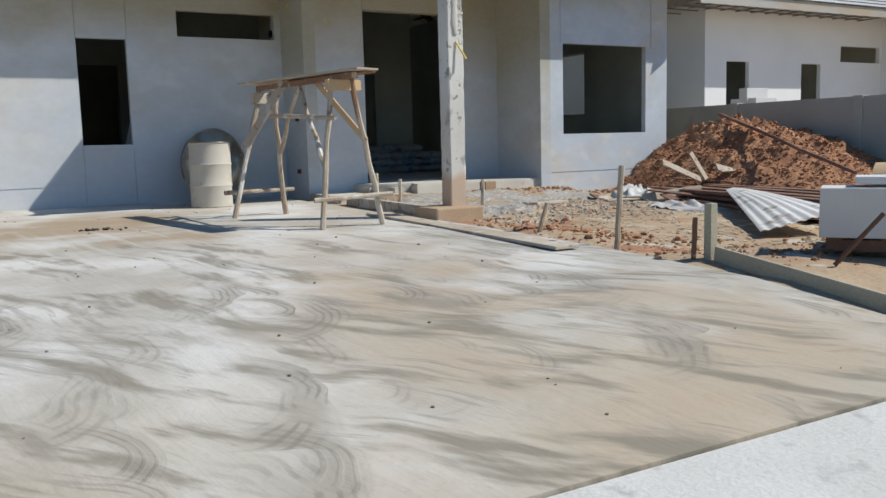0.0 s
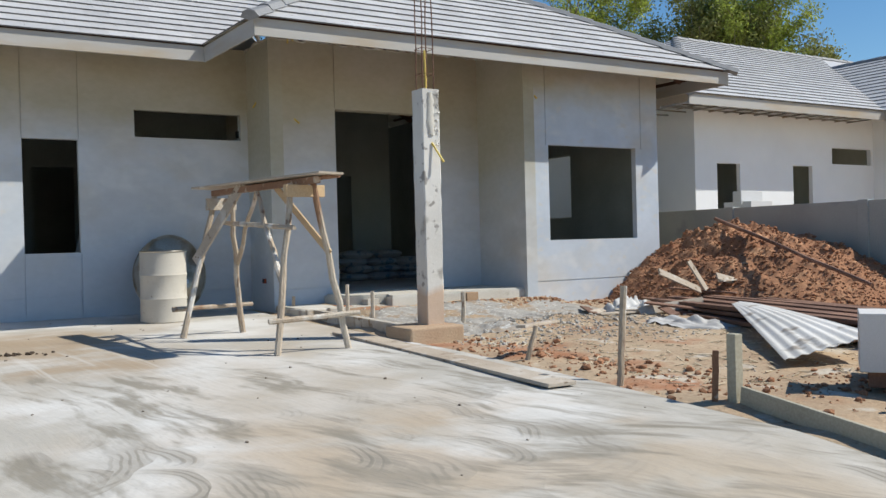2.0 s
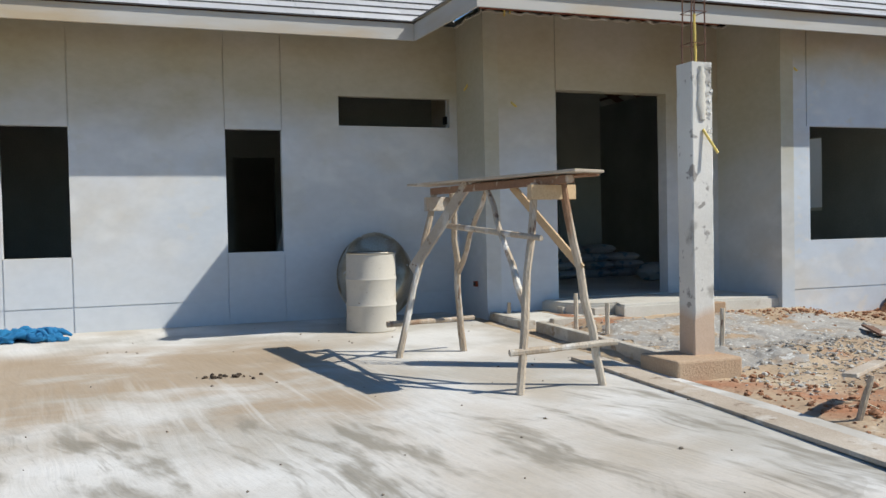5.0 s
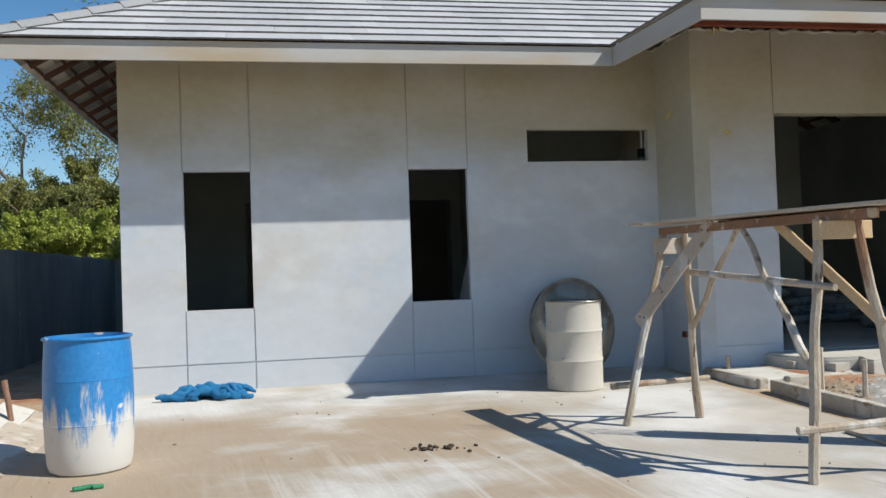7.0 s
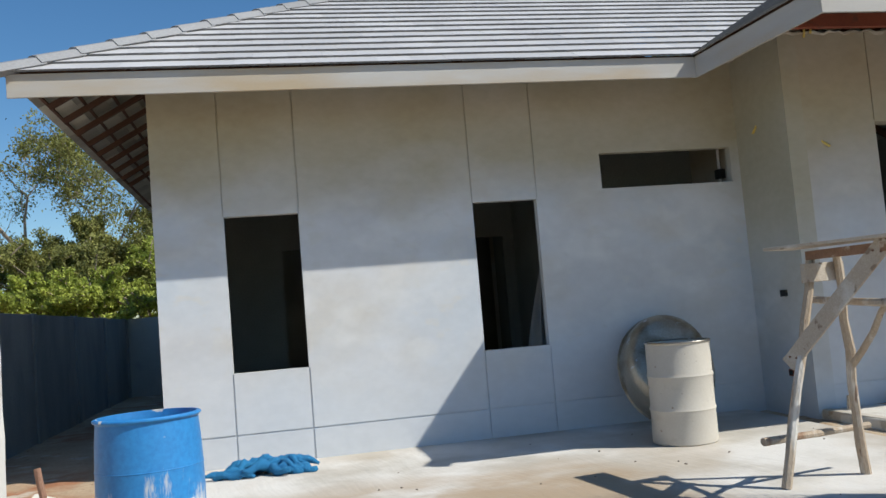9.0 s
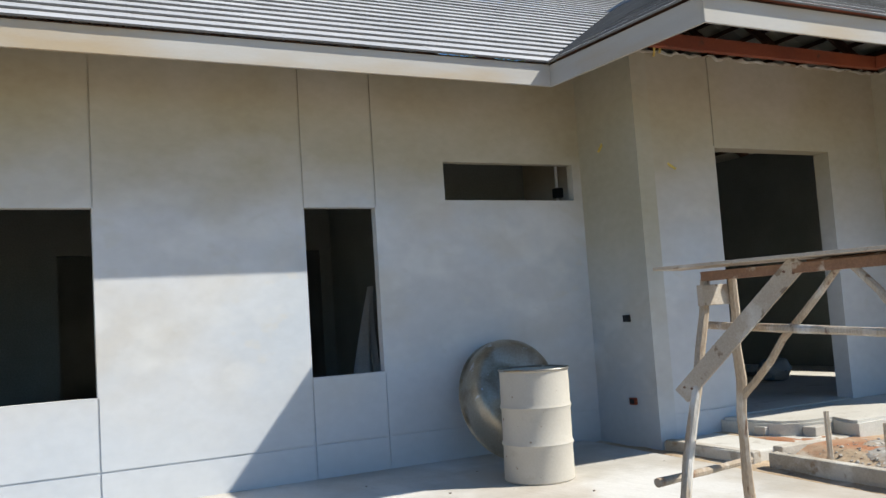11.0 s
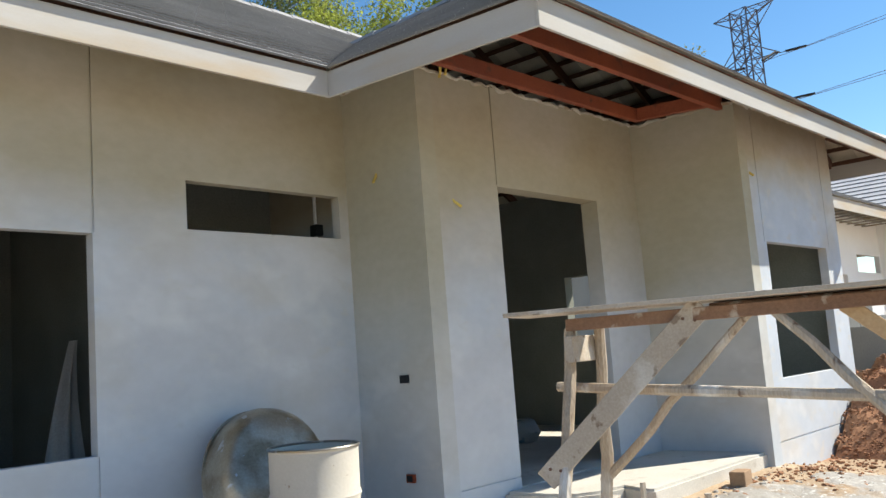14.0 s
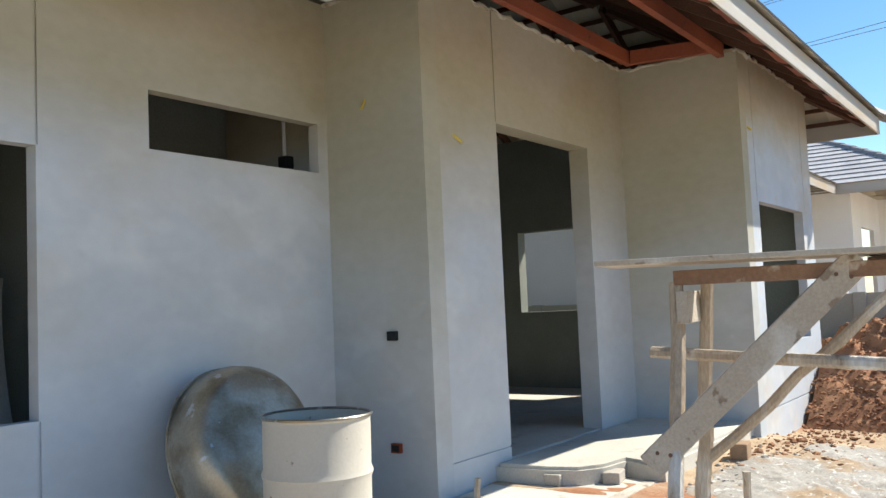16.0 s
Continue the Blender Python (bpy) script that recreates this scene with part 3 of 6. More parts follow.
# ---- ground ----
def drive_material():
    m = bpy.data.materials.new("muddy_swept_concrete")
    m.use_nodes = True
    n, l = m.node_tree.nodes, m.node_tree.links
    b = n["Principled BSDF"]
    b.inputs["Roughness"].default_value, b.inputs["Specular IOR Level"].default_value = 0.9, 0.25
    geo = n.new("ShaderNodeNewGeometry")

    def mapped(scale, rot=0.0, warp=0.0, warp_size=0.6):
        src = geo.outputs["Position"]
        if warp:
            t = n.new("ShaderNodeTexNoise")
            t.inputs["Scale"].default_value, t.inputs["Detail"].default_value = warp_size, 2
            l.new(src, t.inputs["Vector"])
            s = n.new("ShaderNodeVectorMath")
            s.operation = 'SUBTRACT'
            l.new(t.outputs["Color"], s.inputs[0])
            s.inputs[1].default_value = (0.5, 0.5, 0.5)
            k = n.new("ShaderNodeVectorMath")
            k.operation = 'SCALE'
            l.new(s.outputs[0], k.inputs[0])
            k.inputs["Scale"].default_value = warp
            a = n.new("ShaderNodeVectorMath")
            l.new(src, a.inputs[0])
            l.new(k.outputs[0], a.inputs[1])
            src = a.outputs[0]
        mp = n.new("ShaderNodeMapping")
        mp.inputs["Rotation"].default_value = (0, 0, radians(rot))
        l.new(src, mp.inputs["Vector"])
        mq = n.new("ShaderNodeMapping")
        mq.inputs["Scale"].default_value = scale
        l.new(mp.outputs[0], mq.inputs["Vector"])
        return mq.outputs[0]

    def tex(vec, scale, detail=4.0, lo=0.4, hi=0.6, rough=0.55):
        t = n.new("ShaderNodeTexNoise")
        t.inputs["Scale"].default_value, t.inputs["Detail"].default_value, t.inputs["Roughness"].default_value = scale, detail, rough
        l.new(vec, t.inputs["Vector"])
        r = n.new("ShaderNodeMapRange")
        r.interpolation_type = 'SMOOTHSTEP'
        r.inputs["From Min"].default_value, r.inputs["From Max"].default_value = lo, hi
        l.new(t.outputs["Fac"], r.inputs["Value"])
        return r.outputs[0]

    def mult(a, c):
        x = n.new("ShaderNodeMath")
        x.operation = 'MULTIPLY'
        l.new(a, x.inputs[0])
        if isinstance(c, float):
            x.inputs[1].default_value = c
        else:
            l.new(c, x.inputs[1])
        return x.outputs[0]

    def mix(fac, a, c):
        x = n.new("ShaderNodeMix")
        x.data_type = 'RGBA'
        l.new(fac, x.inputs[0])
        for k, v in ((6, a), (7, c)):
            if isinstance(v, tuple):
                x.inputs[k].default_value = (*v, 1)
            else:
                l.new(v, x.inputs[k])
        return x.outputs[2]

    def band(axis, a0, a1, b0, b1):
        """1 between a1 and b0 along an axis, falling to 0 at a0 and b1."""
        sp = n.new("ShaderNodeSeparateXYZ")
        l.new(mapped((1, 1, 1), 0, 1.2, 0.7), sp.inputs[0])
        rs = []
        for lo, hi in ((a0, a1), (b1, b0)):
            r = n.new("ShaderNodeMapRange")
            r.interpolation_type = 'SMOOTHSTEP'
            r.inputs["From Min"].default_value, r.inputs["From Max"].default_value = lo, hi
            l.new(sp.outputs[axis], r.inputs["Value"])
            rs.append(r.outputs[0])
        return mult(rs[0], rs[1])
    pos = mapped((1, 1, 1))
    out = mix(tex(pos, 0.9, 5, 0.36, 0.64), (0.44, 0.41, 0.36), (0.635, 0.615, 0.58))
    # brown dust washed over the slab
    dust = tex(mapped((1, 0.55, 1), 12, 0.7, 0.9), 0.75, 5, 0.45, 0.64)
    out = mix(mult(dust, 0.4), out, (0.42, 0.335, 0.24))
    belt = mult(mult(band(1, 8.0, 9.2, 11.8, 13.0), band(0, -4, -3, 2.7, 3.5)), tex(mapped((0.7, 1.1, 1), 0, 0.6, 0.8), 0.9, 5, 0.34, 0.56))
    out = mix(mult(belt, 0.85), out, (0.36, 0.268, 0.175))
    near_dust = mult(mult(band(1, 2.2, 3.6, 5.8, 6.6), band(0, 2.0, 3.0, 4.6, 5.2)), tex(mapped((0.8, 1.2, 1), 20, 0.6, 0.8), 1.0, 4, 0.38, 0.55))
    out = mix(mult(near_dust, 0.7), out, (0.43, 0.335, 0.235))
    edge_dust = mult(mult(band(1, 2.0, 2.5, 3.2, 4.2), band(0, 1.6, 2.4, 5.2, 6.0)), tex(mapped((0.8, 1.4, 1), 10, 0.5, 0.8), 1.1, 4, 0.36, 0.56))
    out = mix(mult(edge_dust, 0.7), out, (0.44, 0.34, 0.235))
    rake = mult(tex(mapped((30, 0.6, 1), -5, 0.14, 0.5), 1.0, 3, 0.46, 0.60), band(0, -4, -3, 3.2, 4.0))
    out = mix(mult(mult(mult(rake, tex(mapped((1.4, 0.7, 1), 0, 0.4, 0.8), 1.0, 3, 0.42, 0.58)), band(1, 7.0, 8.2, 10.9, 12.0)), 0.16), out, (0.28, 0.235, 0.175))
    light = mult(tex(mapped((14, 0.45, 1), -5, 0.14, 0.5), 1.0, 3, 0.50, 0.70), band(0, 0.2, 1.2, 3.2, 4.0))
    out = mix(mult(mult(light, band(1, 6.6, 7.6, 9.6, 11.0)), 0.5), out, (0.60, 0.575, 0.53))
    tread = mult(band(1, -3.0, -1.0, 3.6, 5.4), tex(mapped((0.7, 1, 1), 30, 0.5, 0.9), 0.9, 4, 0.25, 0.6))
    out = mix(mult(tread, 0.6), out, (0.43, 0.375, 0.295))
    # sweeping strokes of grey mud
    for turn, zone, deep in ((-40, band(1, 1.5, 2.2, 4.6, 6.0), 0.85), (-14, band(1, 4.2, 5.6, 8.3, 9.4), 0.78)):
        stroke = tex(mapped((4.6, 1.1, 1), turn, 0.5, 0.8), 1.0, 4, 0.50, 0.66)
        out = mix(mult(mult(stroke, zone), deep), out, (0.225, 0.20, 0.155))
        brush = tex(mapped((26, 1.7, 1), turn, 0.5, 0.8), 1.0, 3, 0.50, 0.62)
        patch = tex(mapped((2.2, 1.2, 1), turn, 0.5, 0.8), 1.0, 3, 0.50, 0.60)
        out = mix(mult(mult(mult(brush, patch), zone), 0.45), out, (0.24, 0.215, 0.18))

    def scallops(size, rot, lines, seed):
        """Curved broom sweeps: arcs about scattered centres. Gives the soft band and the fine bristle lines."""
        vec = mapped((1 / size, 0.62 / size, 1), rot, 0.34, 1.6)
        shift = n.new("ShaderNodeVectorMath")
        l.new(vec, shift.inputs[0])
        shift.inputs[1].default_value = (seed, seed * 0.7, 0)
        v = n.new("ShaderNodeTexVoronoi")
        v.voronoi_dimensions = '2D'
        v.inputs["Scale"].default_value, v.inputs["Randomness"].default_value = 1.0, 0.85
        l.new(shift.outputs[0], v.inputs["Vector"])
        d = n.new("ShaderNodeVectorMath")
        d.operation = 'SUBTRACT'
        l.new(shift.outputs[0], d.inputs[0])
        l.new(v.outputs["Position"], d.inputs[1])
        sp = n.new("ShaderNodeSeparateXYZ")
        l.new(d.outputs[0], sp.inputs[0])

        def smooth_step(sock, lo, hi):
            r = n.new("ShaderNodeMapRange")
            r.interpolation_type = 'SMOOTHSTEP'
            r.inputs["From Min"].default_value, r.inputs["From Max"].default_value = lo, hi
            l.new(sock, r.inputs["Value"])
            return r.outputs[0]
        side = mult(smooth_step(sp.outputs["X"], -0.12, 0.22), smooth_step(sp.outputs["Y"], 0.42, 0.05))
        ringed = mult(smooth_step(v.outputs["Distance"], 0.16, 0.34), smooth_step(v.outputs["Distance"], 0.60, 0.42))
        soft = mult(side, ringed)
        k = n.new("ShaderNodeMath")
        k.operation = 'MULTIPLY'
        l.new(v.outputs["Distance"], k.inputs[0])
        k.inputs[1].default_value = lines
        w = n.new("ShaderNodeMath")
        w.operation = 'SINE'
        l.new(k.outputs[0], w.inputs[0])
        return soft, mult(smooth_step(w.outputs[0], -0.1, 0.9), soft)
    swept = mult(band(1, 1.6, 2.2, 5.6, 7.2), tex(mapped((1, 1, 1), 0, 0.3, 0.6), 0.9, 3, 0.40, 0.56))
    ridges = None
    for size, rot, lines, seed in ((0.50, -20, 70.0, 3.1), (0.85, 10, 105.0, 11.7)):
        soft, fine = scallops(size, rot, lines, seed)
        out = mix(mult(mult(soft, swept), 0.62), out, (0.29, 0.26, 0.215))
        out = mix(mult(mult(mult(fine, swept), tex(pos, 4.0, 3, 0.38, 0.56)), 0.6), out, (0.21, 0.19, 0.155))
        ridges = mult(fine, swept) if ridges is None else ridges
    out = mix(mult(tex(pos, 40, 4, 0.55, 0.75), 0.25), out, (0.30, 0.27, 0.23))
    l.new(out, b.inputs["Base Color"])
    bp = n.new("ShaderNodeBump")
    bp.inputs["Strength"].default_value, bp.inputs["Distance"].default_value = 0.22, 0.010
    h = n.new("ShaderNodeMath")
    l.new(tex(mapped((14, 1.3, 1), -12, 0.55, 0.55), 1.0, 4, 0.3, 0.7), h.inputs[0])
    l.new(tex(pos, 18, 5, 0.1, 0.9), h.inputs[1])
    h2 = n.new("ShaderNodeMath")
    l.new(h.outputs[0], h2.inputs[0])
    l.new(ridges, h2.inputs[1])
    l.new(h2.outputs[0], bp.inputs["Height"])
    l.new(bp.outputs[0], b.inputs["Normal"])
    return m


DRIVE = drive_material()
APRON = material("pale_road_concrete", (0.62, 0.61, 0.58), 0.9, dark=(0.52, 0.51, 0.48), spots=((6, 0.6, 0.1, (0.42, 0.41, 0.39)),), bump=0.3, bump_size=30)
EARTH = material("sandy_earth", (0.47, 0.365, 0.25), 0.95, dark=(0.36, 0.255, 0.165), spots=((0.9, 0.56, 0.1, (0.34, 0.16, 0.085)), (2.2, 0.6, 0.08, (0.50, 0.44, 0.36)), (14, 0.62, 0.08, (0.25, 0.15, 0.09))), grain=35, bump=0.9, bump_size=12)


def strip(name, x0, x1, ys, drop, thick, mat, label, category, nx=2):
    bm = bmesh.new()
    rows = []
    for y in ys:
        z = ground_z(0, y) - drop
        rows.append([bm.verts.new((x0 + (x1 - x0) * i / nx, y, z)) for i in range(nx + 1)])
    for a, b in zip(rows, rows[1:]):
        for i in range(nx):
            bm.faces.new((a[i], a[i + 1], b[i + 1], b[i]))
    r = bmesh.ops.extrude_face_region(bm, geom=bm.faces[:])
    bmesh.ops.translate(bm, vec=(0, 0, -thick), verts=[v for v in r["geom"] if isinstance(v, bmesh.types.BMVert)])
    bmesh.ops.recalc_face_normals(bm, faces=bm.faces)
    return smooth(structure(name, bm, mat, label, category), 30)


DX0, DX1, DY0 = -0.86, 5.42, 2.75
strip("driveway", DX0, DX1, np.linspace(DY0, YM + 0.02, 40), 0, 0.14, DRIVE, "concrete driveway smeared with swept mud and brown dust", "driveway")
strip("road", -40, 60, np.linspace(-7, DY0 - 0.012, 30), 0.012, 0.14, APRON, "pale concrete road in front of the plot", "road")


def bumpy(x, y):
    return 0.5 * noise.noise((x * 0.9, y * 0.9, 0)) + 0.3 * noise.noise((x * 2.7, y * 2.7, 4)) + 0.2 * noise.noise((x * 7, y * 7, 9))


def earth_z(x, y):
    z = ground_z(x, y)
    if DX0 - 0.05 < x < DX1 + 0.05 and DY0 - 0.1 < y < 20:
        return z - 0.16
    if y < DY0 + 0.15:
        return z - 0.2
    if x > DX1 and y < 15:
        z += 0.05 * bumpy(x, y) - 0.045
        edge = max(0, 1 - abs(x - 5.75) / 0.35)
        z += 0.05 * edge * (0.6 + noise.noise((y * 2.0, 3, 1)))
        if 6.0 < x < 9.5 and y > 10.7:
            z += 0.12 * min(1.0, (y - 10.7) / 0.9) * min(1.0, (x - 6.0) / 0.3)
        rub = math.exp(-(((x - 7.2) / 1.5) ** 2 + ((y - 9.6) / 1.3) ** 2))
        z += rub * (0.05 + 0.16 * bumpy(x * 1.7, y * 1.7))
        return z
    if x < DX0:
        z += 0.07 * bumpy(x, y) - 0.05
        z += 0.42 * math.exp(-(((x + 2.3) / 0.75) ** 2 + ((y - 11.4) / 1.1) ** 2)) * (1 + 0.3 * bumpy(x * 2, y * 2))
        return z
    return z - 0.12


def steps(*runs):
    out = []
    for a, b, d in runs:
        out += list(np.arange(a, b, d))
    return out


gx = steps((-400, -40, 60), (-40, -8, 4), (-8, -3.6, 0.4), (-3.6, -0.8, 0.09), (-0.8, 5.4, 1.2), (5.4, 9.6, 0.07), (9.6, 14, 0.16), (14, 20, 1), (20, 60, 5), (60, 421, 60))
gy = steps((-400, -40, 60), (-40, 0, 5), (0, 3, 0.5), (3, 12.2, 0.08), (12.2, 15, 0.25), (15, 40, 2), (40, 80, 10), (80, 421, 60))
bm = bmesh.new()
grid = [[bm.verts.new((x, y, earth_z(x, y))) for x in gx] for y in gy]
for r0, r1 in zip(grid, grid[1:]):
    for i in range(len(gx) - 1):
        bm.faces.new((r0[i], r0[i + 1], r1[i + 1], r1[i]))
ground = smooth(structure("ground", bm, EARTH, "bare sandy red earth of the building plot", "ground"), 60)

# ---- porch ----
bm = bmesh.new()
prof = [(6.42, 13.20), (6.44, 12.78), (6.52, 12.52), (6.70, 12.40), (7.0, 12.36), (6.90, 12.10), (6.92, 12.02), (9.24, 12.02), (9.24, 13.20)]
vs = [bm.verts.new((x, y, FLOOR - 0.005)) for x, y in prof]
bm.faces.new(vs)
r = bmesh.ops.extrude_face_region(bm, geom=bm.faces[:])
bmesh.ops.translate(bm, vec=(0, 0, -0.34), verts=[v for v in r["geom"] if isinstance(v, bmesh.types.BMVert)])
bmesh.ops.recalc_face_normals(bm, faces=bm.faces)
top_edges = [e for e in bm.edges if all(v.co.z > 0.7 for v in e.verts)]
bmesh.ops.bevel(bm, geom=top_edges, offset=0.025, segments=2, affect='EDGES')
smooth(structure("porch_slab", bm, SLABTOP, "raised cement porch slab with a rounded rough edge", "porch"), 40)
structure("porch_step", box(XS + 0.01, 6.95, 12.15, 13.19, 0.3, 0.60, 0.02), SLABTOP, "lower cement step slab beside the porch", "step")
for a, b in (((5.70, 13.15), (5.74, 12.10)), ((5.76, 11.95), (5.66, 9.35)), ((6.0, 12.12), (6.9, 12.12))):
    tagged(part("concrete_curb", board((*a, 0.545), (*b, 0.535), 0.10, 0.14, bevel=0.012), CURB), "low rough concrete curb edging the drive", "curb", "curbs by the porch")

# ---- columns ----
def column(x, y, z0, z1, label):
    w = 0.105
    t = thing("concrete_column", label, "column", pose(x, y, 0), "carport columns")
    bm = bmesh.new()
    n = 24
    for i in range(n + 1):
        z = z0 + (z1 - z0) * i / n
        for sx, sy in ((-1, -1), (1, -1), (1, 1), (-1, 1)):
            c = 0.012
            for k in ((sx * w, sy * (w - c)), (sx * (w - c), sy * w)) if sx * sy > 0 else ((sx * (w - c), sy * w), (sx * w, sy * (w - c))):
                j = 0.006 if random.random() < 0.3 else 0.002
                bm.verts.new((k[0] + random.uniform(-j, j), k[1] + random.uniform(-j, j), z))
    bm.verts.ensure_lookup_table()
    for i in range(n):
        for k in range(8):
            a, b2 = i * 8 + k, i * 8 + (k + 1) % 8
            bm.faces.new([bm.verts[q] for q in (a, b2, b2 + 8, a + 8)])
    bm.faces.new([bm.verts[q] for q in range(7, -1, -1)])
    bm.faces.new([bm.verts[n * 8 + q] for q in range(8)])
    bmesh.ops.recalc_face_normals(bm, faces=bm.faces)
    part("shaft", bm, COLUMN, t)
    for sx, sy in ((-1, -1), (1, -1), (1, 1), (-1, 1)):
        part("rebar", stick((sx * 0.065, sy * 0.065, z1 - 0.1), (sx * 0.06, sy * 0.06, z1 + 1.5), 0.007, wob=0.006, rough=0.0, sides=6), REBAR, t, "rusty reinforcing bar")
    bm = bmesh.new()
    for zz in (0.16, 0.42):
        pts = [(0.075 * a, 0.075 * b, z1 + zz) for a, b in ((-1, -1), (1, -1), (1, 1), (-1, 1), (-1, -1))]
        add_tube(bm, pts, 0.004, 5)
    part("stirrup", bm, REBAR, t, "thin wire stirrups")
    part("conduit", stick((-0.02, -0.06, z1 - 0.05), (-0.03, -0.055, z1 + (0.40 if x > 2 else 0.9)), 0.011, 0.011, wob=0.004, rough=0), CONDUIT, t, "yellow plastic conduit")
    part("conduit_stub", stick((0.0, -w - 0.005, z1 - 0.55), (0.09 * (1 if x > 2 else -1), -w - 0.08, z1 - 0.75), 0.011, 0.011, wob=0.0, rough=0), CONDUIT, t, "yellow plastic conduit stub")
    return t


def smear(col, x0, x1, z0, z1, seed):
    """A trowelled patch of cement on the front face of a column."""
    rnd = random.Random(seed)
    bm = bmesh.new()
    rows = []
    for j in range(13):
        z = z0 + (z1 - z0) * j / 12
        k = min(1.0, 0.55 + 0.5 * math.sin(math.pi * j / 12))
        a, b = x0 * k + rnd.uniform(-0.012, 0.012), x1 * k + rnd.uniform(-0.012, 0.012)
        rows.append([bm.verts.new((a + (b - a) * u, -0.105 - h - rnd.uniform(0, 0.004), z)) for u, h in ((0, -0.002), (0.12, 0.008), (0.5, 0.012), (0.88, 0.009), (1, -0.002))])
    for r0, r1 in zip(rows, rows[1:]):
        for i in range(4):
            bm.faces.new((r0[i], r0[i + 1], r1[i + 1], r1[i]))
    smooth(part("cement_patch", bm, SLABTOP, col, "smooth grey cement patch"), 70)
    bm = bmesh.new()
    for _ in range(40):
        c = Vector((rnd.uniform(x1 - 0.01, 0.095), -0.105, rnd.uniform(z0 - 0.1, z1)))
        s_ = rnd.uniform(0.004, 0.011)
        add_box(bm, -s_, s_, -s_ * 0.5, s_ * 0.5, -s_ * 1.3, s_ * 1.3, Matrix.Translation(c) @ Euler((rnd.uniform(-.4, .4), rnd.uniform(0, 3), rnd.uniform(-.4, .4))).to_matrix().to_4x4())
    ob = part("mortar_crumbs", bm, COLUMN, col, "rough mortar crumbs")
    ob["kind"] = "stuff"


col_east = column(5.82, 9.12, 0.3, 3.02, "bare cast concrete column with rusty rebar sticking out")
col_west = column(-0.82, 9.32, 0.3, 3.16, "bare cast concrete column with rebar beside the drive")
smear(col_west, -0.065, 0.02, 2.45, 3.12, 4)
smear(col_east, -0.05, 0.04, 2.55, 2.98, 5)
structure("column_plinth", box(5.40, 6.02, 8.80, 9.34, 0.2, 0.62, 0.02), material("clay_stained_concrete", (0.46, 0.34, 0.23), 0.95, dark=(0.38, 0.25, 0.16), bump=0.4), "clay-stained concrete plinth under the column", "plinth")

# ---- trestle ----
tr = thing("trestle_scaffold", "home-made trestle scaffold of debarked poles with a plank top", "scaffold")
A, B, C, D = (3.72, 10.77, 0.505), (4.41, 10.88, 0.505), (4.02, 8.76, 0.485), (4.74, 8.82, 0.485)
AT, BT, CT, DT = (4.11, 10.80, 2.03), (4.26, 10.72, 2.03), (4.27, 8.98, 2.03), (4.45, 8.87, 2.03)
for p, q in ((A, AT), (B, BT), (C, CT), (D, DT)):
    part("leg", stick(p, q, 0.035, 0.029, 0.011, n=7), WOOD, tr, "debarked pole leg")
part("crossbar", stick((3.64, 10.86, 0.81), (4.58, 11.02, 0.81), 0.027, wob=0.008), WOOD, tr)
part("crossbar", stick((3.96, 8.80, 0.79), (4.84, 8.77, 0.82), 0.027, wob=0.008), WOOD, tr)
part("crossbar", stick((4.20, 10.96, 1.74), (4.20, 8.74, 1.62), 0.026, wob=0.012), WOOD, tr)
part("top_beam", board((4.10, 10.80, 2.050), (4.38, 8.60, 2.045), 0.06, 0.06), BEAMWOOD, tr, "reddish sawn timber beam")
part("end_block", board((4.00, 10.74, 1.93), (4.34, 10.79, 1.93), 0.045, 0.13), PLANK, tr, "short sawn end block")
part("end_block", board((4.16, 8.84, 1.96), (4.56, 8.90, 1.96), 0.06, 0.11), FRESHWOOD, tr, "short fresh sawn end block")
flat_brace = part("brace", board((3.90, 10.87, 1.31), (4.18, 10.11, 2.09), 0.11, 0.026, (0.92, 0.25, 0.1)), PLANK, tr, "flat plank brace")
along = (Vector((4.18, 10.11, 2.09)) - Vector((3.90, 10.87, 1.31))).normalized()
face = Vector((0.92, 0.25, 0.1)) - along * along.dot(Vector((0.92, 0.25, 0.1)))
for k, off in ((0.06, 0.02), (0.09, -0.02), (1.02, 0.02), (1.05, -0.025)):
    c = Vector((3.90, 10.87, 1.31)) + along * k + along.cross(face).normalized() * off - face.normalized() * 0.013
    bm = bmesh.new()
    add_tube(bm, [c, c - face.normalized() * 0.005], 0.008, 8)
    part("nail", bm, REBAR, flat_brace, "rusty nail head")
part("brace", stick((4.34, 10.83, 1.24), (4.28, 9.93, 2.04), 0.024), WOOD, tr)
part("brace", stick((4.13, 8.86, 1.10), (4.23, 9.82, 2.05), 0.028), WOOD, tr)
part("brace", board((4.58, 8.82, 1.38), (4.34, 9.54, 2.04), 0.07, 0.02, (0.9, 0.25, 0.1)), FRESHWOOD, tr, "fresh yellow plank brace")
part("platform", board((4.06, 11.10, 2.122), (4.44, 8.44, 2.092), 0.26, 0.022, (0.02, 0.02, 1)), PLANK, tr, "cement-dusted plywood platform")
part("platform", board((4.28, 10.1, 2.082), (4.50, 8.52, 2.07), 0.14, 0.018, (0.02, 0.02, 1)), BEAMWOOD, tr, "second plank under the platform")

# ---- drums ----
def drum_profile(r, h):
    p = [(0, 0.012), (r * 0.93, 0.012), (r * 0.97, 0.0), (r, 0.012)]
    for z in (0.335 * h, 0.665 * h):
        p += [(r * 0.985, z - 0.028), (r * 1.02, z), (r * 0.985, z + 0.028)]
    p += [(r * 0.985, h - 0.02), (r * 1.02, h - 0.008), (r * 1.015, h), (r * 0.985, h), (r * 0.97, h - 0.03)]
    p += [(r * 0.965, 0.08), (0, 0.07)]
    return p


